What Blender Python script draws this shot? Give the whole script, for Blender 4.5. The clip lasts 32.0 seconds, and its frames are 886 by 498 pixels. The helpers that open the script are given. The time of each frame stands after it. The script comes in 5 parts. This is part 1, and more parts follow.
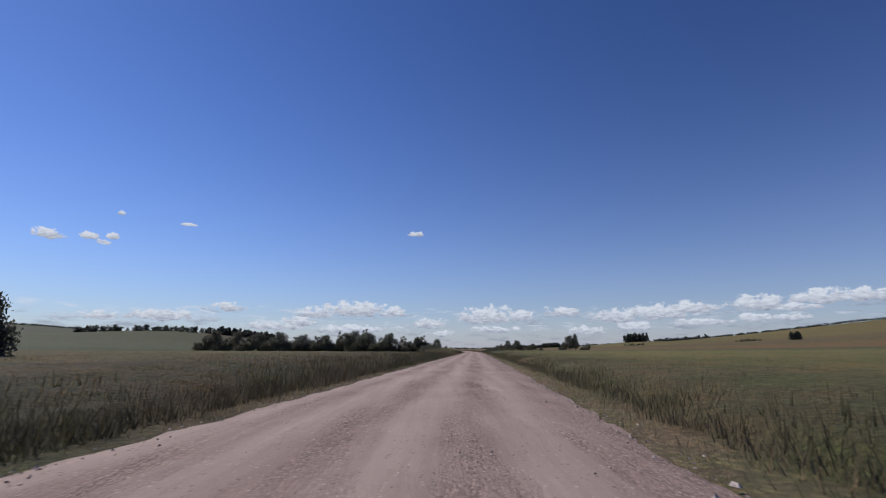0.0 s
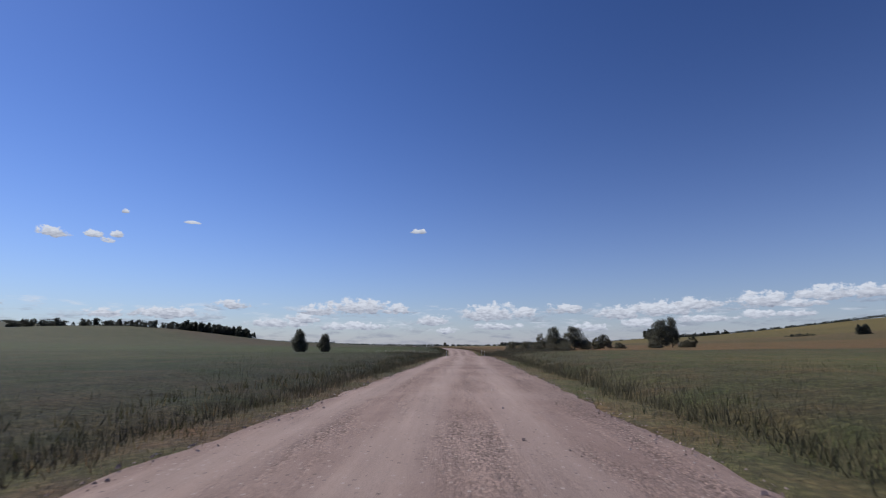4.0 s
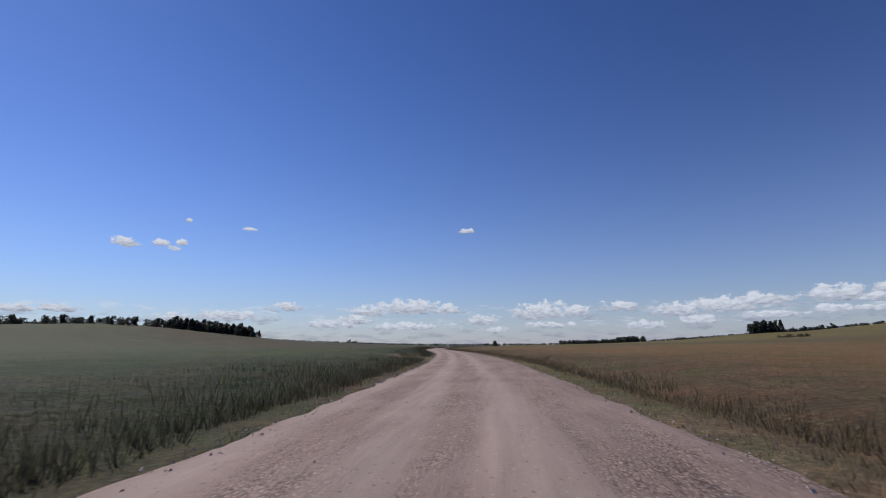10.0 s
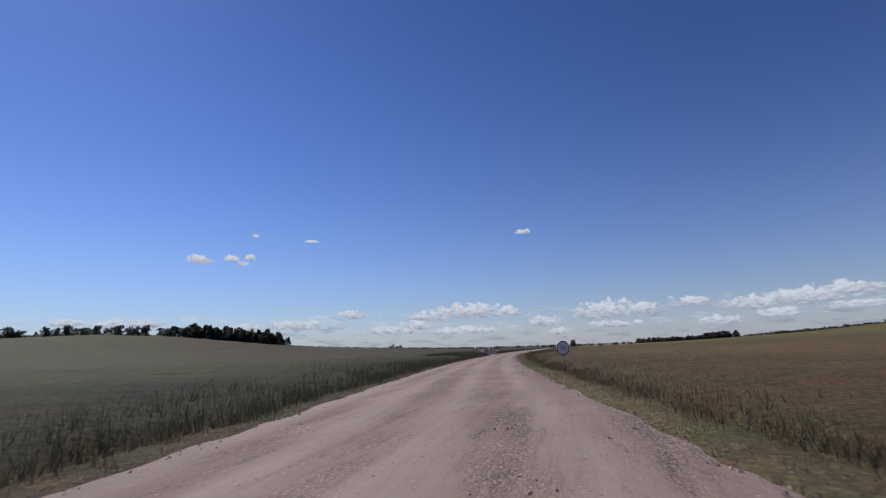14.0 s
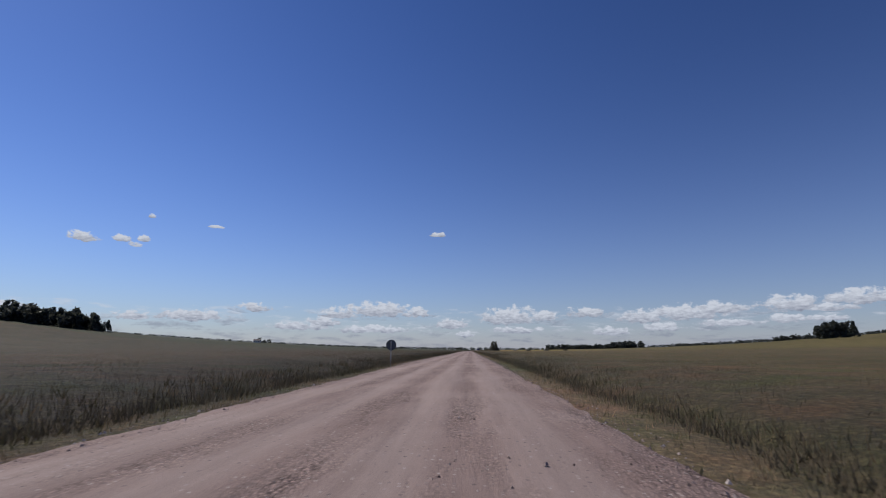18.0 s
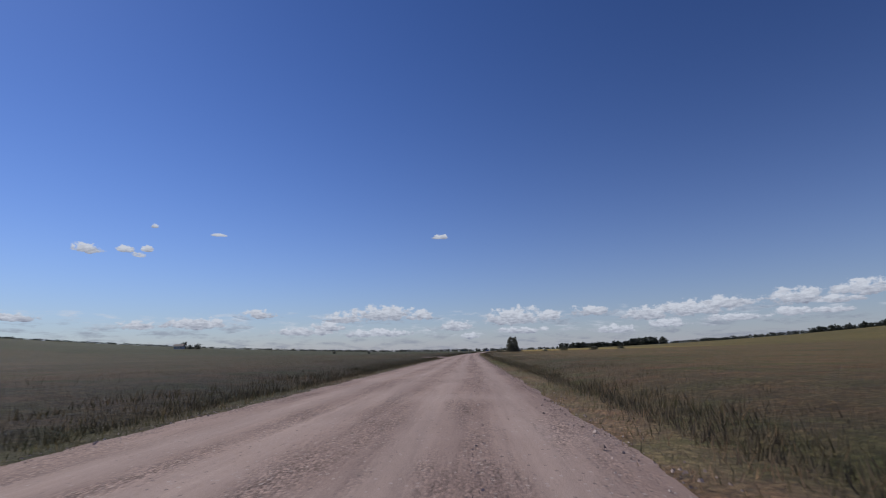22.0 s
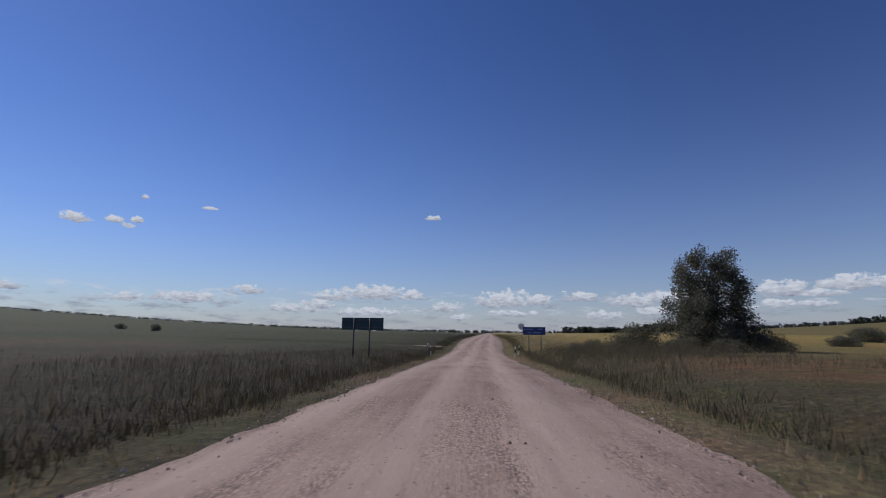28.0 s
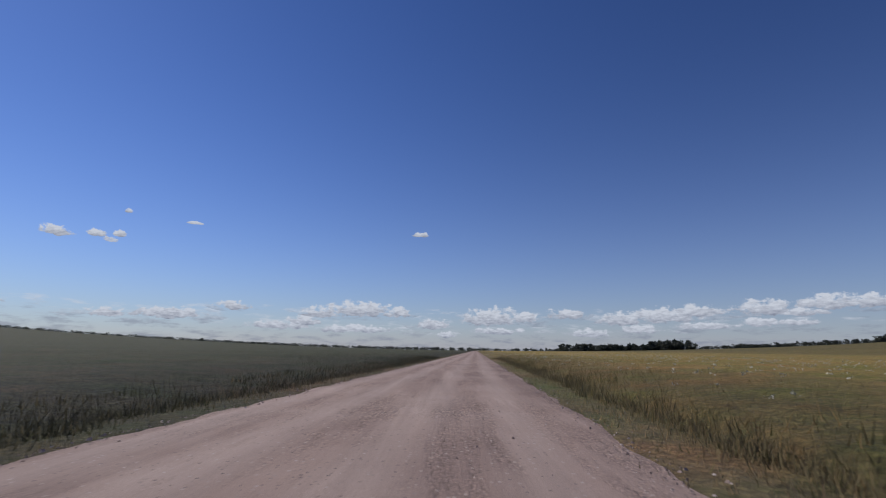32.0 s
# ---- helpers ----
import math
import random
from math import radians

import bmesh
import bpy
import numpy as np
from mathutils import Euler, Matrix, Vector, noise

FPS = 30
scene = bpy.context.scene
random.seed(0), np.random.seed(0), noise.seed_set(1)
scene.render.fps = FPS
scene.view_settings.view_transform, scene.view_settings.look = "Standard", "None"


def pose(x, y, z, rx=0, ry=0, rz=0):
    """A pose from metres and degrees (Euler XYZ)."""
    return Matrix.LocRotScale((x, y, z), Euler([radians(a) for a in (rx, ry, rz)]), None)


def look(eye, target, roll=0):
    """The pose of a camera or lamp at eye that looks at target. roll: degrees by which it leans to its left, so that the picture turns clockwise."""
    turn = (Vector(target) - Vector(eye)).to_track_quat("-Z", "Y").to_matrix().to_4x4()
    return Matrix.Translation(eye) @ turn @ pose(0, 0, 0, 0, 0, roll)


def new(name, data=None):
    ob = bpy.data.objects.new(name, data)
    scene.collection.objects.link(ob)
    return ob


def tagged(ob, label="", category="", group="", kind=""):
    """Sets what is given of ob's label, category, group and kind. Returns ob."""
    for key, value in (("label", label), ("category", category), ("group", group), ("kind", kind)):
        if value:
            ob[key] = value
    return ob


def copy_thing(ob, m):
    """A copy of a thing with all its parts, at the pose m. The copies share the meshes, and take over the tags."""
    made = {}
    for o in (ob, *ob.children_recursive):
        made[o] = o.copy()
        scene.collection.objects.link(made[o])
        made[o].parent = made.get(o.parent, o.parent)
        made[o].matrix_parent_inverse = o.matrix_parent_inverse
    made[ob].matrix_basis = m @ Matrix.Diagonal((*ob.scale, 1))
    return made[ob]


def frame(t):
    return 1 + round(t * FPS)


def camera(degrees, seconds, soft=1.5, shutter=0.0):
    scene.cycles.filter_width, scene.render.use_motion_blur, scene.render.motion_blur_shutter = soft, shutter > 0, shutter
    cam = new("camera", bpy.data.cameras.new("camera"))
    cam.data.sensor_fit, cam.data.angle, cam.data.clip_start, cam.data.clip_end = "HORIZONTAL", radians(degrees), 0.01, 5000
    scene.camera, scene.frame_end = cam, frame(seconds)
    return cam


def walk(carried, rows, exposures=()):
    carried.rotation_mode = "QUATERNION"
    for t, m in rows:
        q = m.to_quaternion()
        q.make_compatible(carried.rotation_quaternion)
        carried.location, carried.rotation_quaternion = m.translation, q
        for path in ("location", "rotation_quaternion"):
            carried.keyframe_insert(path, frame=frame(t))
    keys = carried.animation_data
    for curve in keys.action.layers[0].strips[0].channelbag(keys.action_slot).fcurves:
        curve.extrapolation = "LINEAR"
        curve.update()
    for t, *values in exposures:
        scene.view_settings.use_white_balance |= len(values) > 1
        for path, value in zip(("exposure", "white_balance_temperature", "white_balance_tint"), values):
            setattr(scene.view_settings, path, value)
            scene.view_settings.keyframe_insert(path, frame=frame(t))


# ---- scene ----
# ---- camera and its drive ----
cam = camera(84.0, 32.0, soft=1.05, shutter=0.03)
PATH = [
    (0.0, pose(0.00, 0.00, 1.10, 101.49, 0.00, 0.00)),
    (0.5, pose(1.22, 18.71, 1.10, 101.60, 0.41, -0.17)),
    (1.0, pose(2.41, 37.42, 1.10, 101.70, 1.39, 0.36)),
    (1.5, pose(3.60, 56.13, 1.10, 101.69, -0.67, 0.14)),
    (2.0, pose(4.78, 74.85, 1.10, 101.03, -0.63, 0.14)),
    (2.5, pose(5.96, 93.56, 1.10, 100.70, -0.80, 0.00)),
    (3.0, pose(7.12, 112.27, 1.10, 101.12, -0.50, 0.22)),
    (3.5, pose(8.25, 130.99, 1.10, 101.17, 0.00, 0.18)),
    (5.5, pose(12.01, 205.89, 1.05, 101.11, -0.51, 1.31)),
    (6.0, pose(12.59, 224.64, 0.69, 101.22, -1.12, 1.97)),
    (6.5, pose(12.94, 243.38, 0.50, 101.38, -1.24, 3.31)),
    (7.0, pose(13.05, 262.13, 0.95, 101.35, -0.24, 3.89)),
    (7.5, pose(12.95, 280.88, 1.09, 101.53, 0.68, 4.73)),
    (8.0, pose(12.70, 299.63, 1.10, 101.22, 0.07, 5.00)),
    (8.5, pose(12.35, 318.38, 1.10, 101.03, 0.46, 4.91)),
    (9.0, pose(11.91, 337.12, 1.10, 100.93, 0.65, 4.73)),
    (9.5, pose(11.34, 355.86, 1.10, 101.09, 0.36, 5.41)),
    (10.0, pose(10.58, 374.60, 1.10, 101.14, 0.54, 6.18)),
    (10.5, pose(9.57, 393.32, 1.10, 101.11, -1.15, 7.48)),
    (11.0, pose(8.25, 412.02, 1.10, 100.81, -4.28, 7.63)),
    (11.5, pose(6.59, 430.70, 1.10, 101.23, -3.80, 9.20)),
    (12.0, pose(4.53, 449.33, 1.10, 101.29, -2.68, 10.86)),
    (12.5, pose(2.09, 467.92, 1.10, 101.78, -1.07, 12.23)),
    (13.0, pose(-0.66, 486.47, 1.10, 101.44, 0.98, 13.39)),
    (13.5, pose(-3.58, 504.99, 1.10, 101.79, 1.39, 13.77)),
    (14.0, pose(-6.47, 523.52, 1.10, 101.71, 2.19, 13.20)),
    (14.5, pose(-9.16, 542.08, 1.10, 101.35, 2.51, 12.16)),
    (16.5, pose(-15.60, 616.77, 1.10, 101.64, 2.26, 5.15)),
    (17.0, pose(-16.10, 635.51, 1.10, 101.37, 0.24, 4.29)),
    (17.5, pose(-16.31, 654.26, 1.10, 101.63, 0.65, 4.25)),
    (18.0, pose(-16.31, 673.01, 1.10, 101.54, -0.21, 2.59)),
    (18.5, pose(-16.19, 691.76, 1.10, 102.46, 0.29, 2.79)),
    (19.0, pose(-16.03, 710.51, 1.10, 102.67, -0.05, 3.66)),
    (19.5, pose(-15.86, 729.26, 1.10, 102.40, -0.14, 3.46)),
    (20.0, pose(-15.68, 748.00, 1.10, 101.35, 0.26, 2.73)),
    (20.5, pose(-15.47, 766.75, 1.10, 101.83, 1.49, 3.61)),
    (21.0, pose(-15.22, 785.50, 1.10, 101.56, 1.10, 2.99)),
    (21.5, pose(-14.94, 804.25, 1.10, 101.74, 1.39, 1.74)),
    (22.0, pose(-14.69, 823.00, 1.10, 101.78, 1.29, 3.20)),
    (22.5, pose(-14.50, 841.75, 1.10, 101.40, 1.68, 3.50)),
    (23.0, pose(-14.43, 860.50, 1.10, 102.19, 1.38, 3.46)),
    (23.5, pose(-14.45, 879.25, 1.10, 102.21, 2.47, 4.18)),
    (24.0, pose(-14.54, 898.00, 1.10, 101.98, 2.17, 4.61)),
    (24.5, pose(-14.63, 916.75, 1.10, 101.79, 3.45, 4.27)),
    (26.5, pose(-14.18, 991.74, 1.10, 101.24, 0.87, 2.45)),
    (27.0, pose(-13.83, 1010.49, 1.10, 101.07, 0.57, 2.81)),
    (27.5, pose(-13.40, 1029.24, 1.10, 100.25, -0.21, 2.76)),
    (28.0, pose(-12.85, 1047.98, 1.05, 99.61, -0.52, 1.97)),
    (28.5, pose(-12.14, 1066.71, 0.80, 100.41, 0.10, 1.10)),
    (29.0, pose(-11.26, 1085.44, 0.42, 100.62, 0.29, 0.91)),
    (29.5, pose(-10.21, 1104.16, 0.59, 100.99, -1.70, -0.02)),
    (30.0, pose(-9.03, 1122.88, 0.97, 100.95, -2.18, -0.18)),
    (30.5, pose(-7.78, 1141.58, 1.09, 100.32, -2.89, -0.71)),
    (31.0, pose(-6.52, 1160.29, 1.10, 100.94, -1.61, -0.15)),
    (31.5, pose(-5.31, 1179.00, 1.10, 100.24, 0.50, 0.14)),
    (32.0, pose(-4.18, 1197.72, 1.10, 101.60, -0.72, 0.42)),
]
walk(cam, PATH, exposures=[(0.0, 0.03), (13.0, -0.03), (17.0, -0.13), (32.0, -0.17)])

# ---- world, sun ----
SUN_AZ, SUN_EL = -60.0, 46.0          # degrees right of +Y, degrees up
world = bpy.data.worlds.new("sky")
scene.world = world
world.use_nodes = True
wt = world.node_tree
wt.nodes.clear()


def wn(kind, **vals):
    n = wt.nodes.new(kind)
    for k, v in vals.items():
        n.inputs[k].default_value = v
    return n


def wm(op, a, b=None, c=None):
    n = wt.nodes.new("ShaderNodeMath")
    n.operation = op
    for i, v in enumerate((a, b, c)):
        if v is None:
            continue
        if isinstance(v, (int, float)):
            n.inputs[i].default_value = v
        else:
            wt.links.new(v, n.inputs[i])
    return n.outputs[0]


sky = wt.nodes.new("ShaderNodeTexSky")
sky.sky_type = "NISHITA"
sky.sun_disc = False
sky.sun_elevation = radians(SUN_EL)
sky.sun_rotation = radians(SUN_AZ)
sky.air_density, sky.dust_density, sky.ozone_density = 1.0, 0.1, 2.6

coord = wt.nodes.new("ShaderNodeTexCoord")
sep = wt.nodes.new("ShaderNodeSeparateXYZ")
wt.links.new(coord.outputs["Generated"], sep.inputs[0])
az = wm("MULTIPLY", wm("ARCTAN2", sep.outputs[0], sep.outputs[1]), 57.2958)
el = wm("MULTIPLY", wm("ARCSINE", sep.outputs[2]), 57.2958)
# small fair-weather clouds: azimuth, elevation, half width, half height in degrees
CLOUDS_HIGH = [(-39.5, 10.35, 1.05, .44), (-36.4, 10.55, .7, .3), (-35.3, 10.1, .55, .24), (-34.6, 10.75, .5, .26), (-34.0, 13.1, .36, .2),
               (-28.0, 12.7, .7, .14), (-3.2, 13.2, .7, .3)]
CLOUDS_LOW = [(-34.7, 3.6, 1.5, .5), (-29.5, 3.8, 2.7, .65), (-23.6, 4.8, 1.5, .5), (-14.4, 4.35, 1.9, .65),
              (-10.1, 4.8, 3.3, .92), (-5.8, 4.55, 1.6, .6), (-18.6, 2.9, 2.9, .5), (-16.1, 3.4, 1.6, .58),
              (-10.4, 2.6, 3.6, .46), (-1.7, 3.3, 1.8, .66), (0.0, 2.1, .9, .39), (5.2, 4.1, 3.1, 1.05),
              (9.0, 4.1, 1.4, .65), (5.8, 2.6, 2.6, .4), (13.6, 4.5, 2.0, .57), (19.5, 3.95, 2.3, .8),
              (23.6, 4.2, 3.6, .84), (26.4, 4.6, 2.3, .7)]
CLOUDS_EDGE = [(16.0, 2.4, 1.6, .5), (21.1, 2.8, 1.8, .5), (27.2, 3.15, 2.3, .4), (32.5, 4.8, 2.4, .87),
               (32.2, 3.4, 1.4, .44), (35.0, 3.4, 1.6, .3), (35.6, 4.35, 1.8, .4), (37.6, 5.1, 2.0, .75),
               (40.8, 5.1, 2.8, .64), (-44.0, 4.2, 1.6, .4), (-47.2, 4.1, 1.5, .4), (-50.2, 4.2, 1.4, .4)]
wob = wt.nodes.new("ShaderNodeCombineXYZ")
wt.links.new(az, wob.inputs[0])
wt.links.new(wm("MULTIPLY", el, 1.35), wob.inputs[1])
cn = wn("ShaderNodeTexNoise", Scale=1.0, Detail=6.0, Roughness=0.6)
wt.links.new(wob.outputs[0], cn.inputs["Vector"])
nz = wm("SUBTRACT", cn.outputs["Fac"], 0.5)
best = None
for a0, e0, wa, we in CLOUDS_HIGH + [(a, e - .42, w * .95, h * .88) for a, e, w, h in CLOUDS_LOW + CLOUDS_EDGE]:
    dx = wm("MULTIPLY_ADD", az, 1 / (1.25 * wa), -a0 / (1.25 * wa))
    dy = wm("MULTIPLY_ADD", el, 1 / (1.6 * we), -(e0 - .3 * we) / (1.6 * we))
    dyb = wm("MAXIMUM", dy, wm("MULTIPLY", dy, -2.2))
    d = wm("MULTIPLY_ADD", dyb, dyb, wm("MULTIPLY", dx, dx))
    if best is None:
        best, lit = d, dy
    else:
        pick = wm("LESS_THAN", d, best)
        lit = wm("MULTIPLY_ADD", wm("SUBTRACT", dy, lit), pick, lit)
        best = wm("MINIMUM", best, d)
dens = wm("MULTIPLY_ADD", nz, 4.2, wm("SUBTRACT", 0.95, best))
ramp = wt.nodes.new("ShaderNodeMapRange")
ramp.interpolation_type = "SMOOTHSTEP"
for k, v in (("From Min", -0.15), ("From Max", 0.55)):
    ramp.inputs[k].default_value = v
wt.links.new(dens, ramp.inputs["Value"])
# faint broken cloud far off along the horizon
hz = wn("ShaderNodeTexNoise", Scale=0.33, Detail=7.0, Roughness=0.6)
wv = wt.nodes.new("ShaderNodeCombineXYZ")
wt.links.new(az, wv.inputs[0])
wt.links.new(wm("MULTIPLY", el, 4.5), wv.inputs[1])
wt.links.new(wv.outputs[0], hz.inputs["Vector"])
band = wm("SUBTRACT", 1.0, wm("ABSOLUTE", wm("MULTIPLY_ADD", el, 0.45, -0.85)))
far = wt.nodes.new("ShaderNodeMapRange")
far.interpolation_type = "SMOOTHSTEP"
for k, v in (("From Min", 0.46), ("From Max", 0.68), ("To Max", 0.62)):
    far.inputs[k].default_value = v
wt.links.new(wm("MULTIPLY_ADD", wm("MINIMUM", band, 0.0), 0.6, hz.outputs["Fac"]), far.inputs["Value"])
alpha = wm("MAXIMUM", ramp.outputs[0], far.outputs[0])
# cloud shading: white tops, blue-grey bases
sh = wn("ShaderNodeTexNoise", Scale=1.3, Detail=5.0, Roughness=0.6)
wv2 = wt.nodes.new("ShaderNodeCombineXYZ")
wt.links.new(az, wv2.inputs[0])
wt.links.new(wm("MULTIPLY_ADD", el, 2.6, 3.0), wv2.inputs[1])
wt.links.new(wv2.outputs[0], sh.inputs["Vector"])
cm = wt.nodes.new("ShaderNodeMix")
cm.data_type = "RGBA"
cm.inputs[6].default_value = (2.5, 2.8, 3.7, 1)
cm.inputs[7].default_value = (6.2, 6.65, 7.6, 1)
shf = wt.nodes.new("ShaderNodeMapRange")
for k, v in (("From Min", 0.22), ("From Max", 0.72)):
    shf.inputs[k].default_value = v
wt.links.new(wm("MULTIPLY_ADD", wm("MINIMUM", wm("MAXIMUM", lit, -1.0), 1.0), 0.35, sh.outputs["Fac"]), shf.inputs["Value"])
wt.links.new(shf.outputs[0], cm.inputs[0])
tint = wt.nodes.new("ShaderNodeMix")
tint.data_type, tint.blend_type = "RGBA", "MULTIPLY"
tint.inputs[0].default_value = 1.0
tint.inputs[7].default_value = (8.0, 8.8, 11.7, 1)
scl = wt.nodes.new("ShaderNodeMix")
scl.data_type, scl.blend_type = "RGBA", "MULTIPLY"
scl.inputs[0].default_value = 1.0
scl.inputs[7].default_value = (0.1, 0.1, 0.1, 1)
wt.links.new(sky.outputs[0], scl.inputs[6])
deep = wt.nodes.new("ShaderNodeGamma")
deep.inputs[1].default_value = 1.42
wt.links.new(scl.outputs[2], deep.inputs[0])
wt.links.new(deep.outputs[0], tint.inputs[6])
mx = wt.nodes.new("ShaderNodeMix")
mx.data_type = "RGBA"
wt.links.new(alpha, mx.inputs[0])
haze = wt.nodes.new("ShaderNodeMix")
haze.data_type = "RGBA"
haze.inputs[7].default_value = (3.6, 3.85, 4.85, 1)
wt.links.new(wm("MULTIPLY", wm("POWER", 2.718, wm("MULTIPLY", wm("MAXIMUM", el, 0.0), -0.13)), 0.8), haze.inputs[0])
wt.links.new(tint.outputs[2], haze.inputs[6])
wt.links.new(haze.outputs[2], mx.inputs[6])
wt.links.new(cm.outputs[2], mx.inputs[7])
bg = wt.nodes.new("ShaderNodeBackground")
bg.inputs["Strength"].default_value = 0.1
wt.links.new(mx.outputs[2], bg.inputs["Color"])
wo = wt.nodes.new("ShaderNodeOutputWorld")
wt.links.new(bg.outputs[0], wo.inputs["Surface"])

sun = new("sun", bpy.data.lights.new("sun", "SUN"))
sun.data.energy, sun.data.angle, sun.data.color = 3.7, radians(0.55), (1.0, 0.95, 0.87)
sun_dir = Vector((math.sin(radians(SUN_AZ)) * math.cos(radians(SUN_EL)),
                  math.cos(radians(SUN_AZ)) * math.cos(radians(SUN_EL)), math.sin(radians(SUN_EL))))
sun.matrix_world = look((0, 0, 0), -sun_dir) @ pose(0, 0, 0)


# ---- materials ----
def material(name):
    m = bpy.data.materials.new(name)
    m.use_nodes = True
    return m, m.node_tree, m.node_tree.nodes["Principled BSDF"]


def node(t, kind, links=(), **vals):
    n = t.nodes.new(kind)
    for k, v in vals.items():
        n.inputs[k.replace("_", " ")].default_value = v
    for src, dst in links:
        t.links.new(src, n.inputs[dst])
    return n


def ramp_node(t, fac, stops):
    r = t.nodes.new("ShaderNodeValToRGB")
    el_ = r.color_ramp.elements
    while len(el_) < len(stops):
        el_.new(0.5)
    for e, (p, c) in zip(el_, stops):
        e.position, e.color = p, (*c, 1)
    t.links.new(fac, r.inputs[0])
    return r.outputs[0]


def mixc(t, fac, a, b, mode="MIX"):
    n = t.nodes.new("ShaderNodeMix")
    n.data_type, n.blend_type = "RGBA", mode
    for v, i in ((fac, 0), (a, 6), (b, 7)):
        if isinstance(v, (int, float)):
            n.inputs[i].default_value = v
        elif isinstance(v, tuple):
            n.inputs[i].default_value = (*v, 1)
        else:
            t.links.new(v, n.inputs[i])
    return n.outputs[2]


def math_node(t, op, a, b=0.0, c=0.0):
    n = t.nodes.new("ShaderNodeMath")
    n.operation = op
    for i, v in enumerate((a, b, c)):
        if isinstance(v, (int, float)):
            n.inputs[i].default_value = v
        else:
            t.links.new(v, n.inputs[i])
    return n.outputs[0]


def bump(t, bsdf, height, strength, dist):
    b = t.nodes.new("ShaderNodeBump")
    b.inputs["Strength"].default_value, b.inputs["Distance"].default_value = strength, dist
    t.links.new(height, b.inputs["Height"])
    t.links.new(b.outputs[0], bsdf.inputs["Normal"])


def attr(t, name):
    a = t.nodes.new("ShaderNodeAttribute")
    a.attribute_name = name
    return a


def noise_node(t, scale, detail=4.0, rough=0.55, vec=None):
    n = node(t, "ShaderNodeTexNoise", Scale=scale, Detail=detail, Roughness=rough)
    if vec is None:
        g = t.nodes.new("ShaderNodeNewGeometry")
        vec = g.outputs["Position"]
    t.links.new(vec, n.inputs["Vector"])
    return n.outputs["Fac"]


def plain(name, color, rough=0.6, metal=0.0, var=0.12, scale=9.0, grain=0.0):
    m, t, b = material(name)
    n = noise_node(t, scale, 5.0)
    lo = tuple(c * (1 - var) for c in color)
    hi = tuple(min(1, c * (1 + var)) for c in color)
    t.links.new(ramp_node(t, n, [(0.3, lo), (0.7, hi)]), b.inputs["Base Color"])
    b.inputs["Roughness"].default_value, b.inputs["Metallic"].default_value = rough, metal
    if grain:
        bump(t, b, noise_node(t, scale * 12, 3.0), 0.4, grain)
    return m


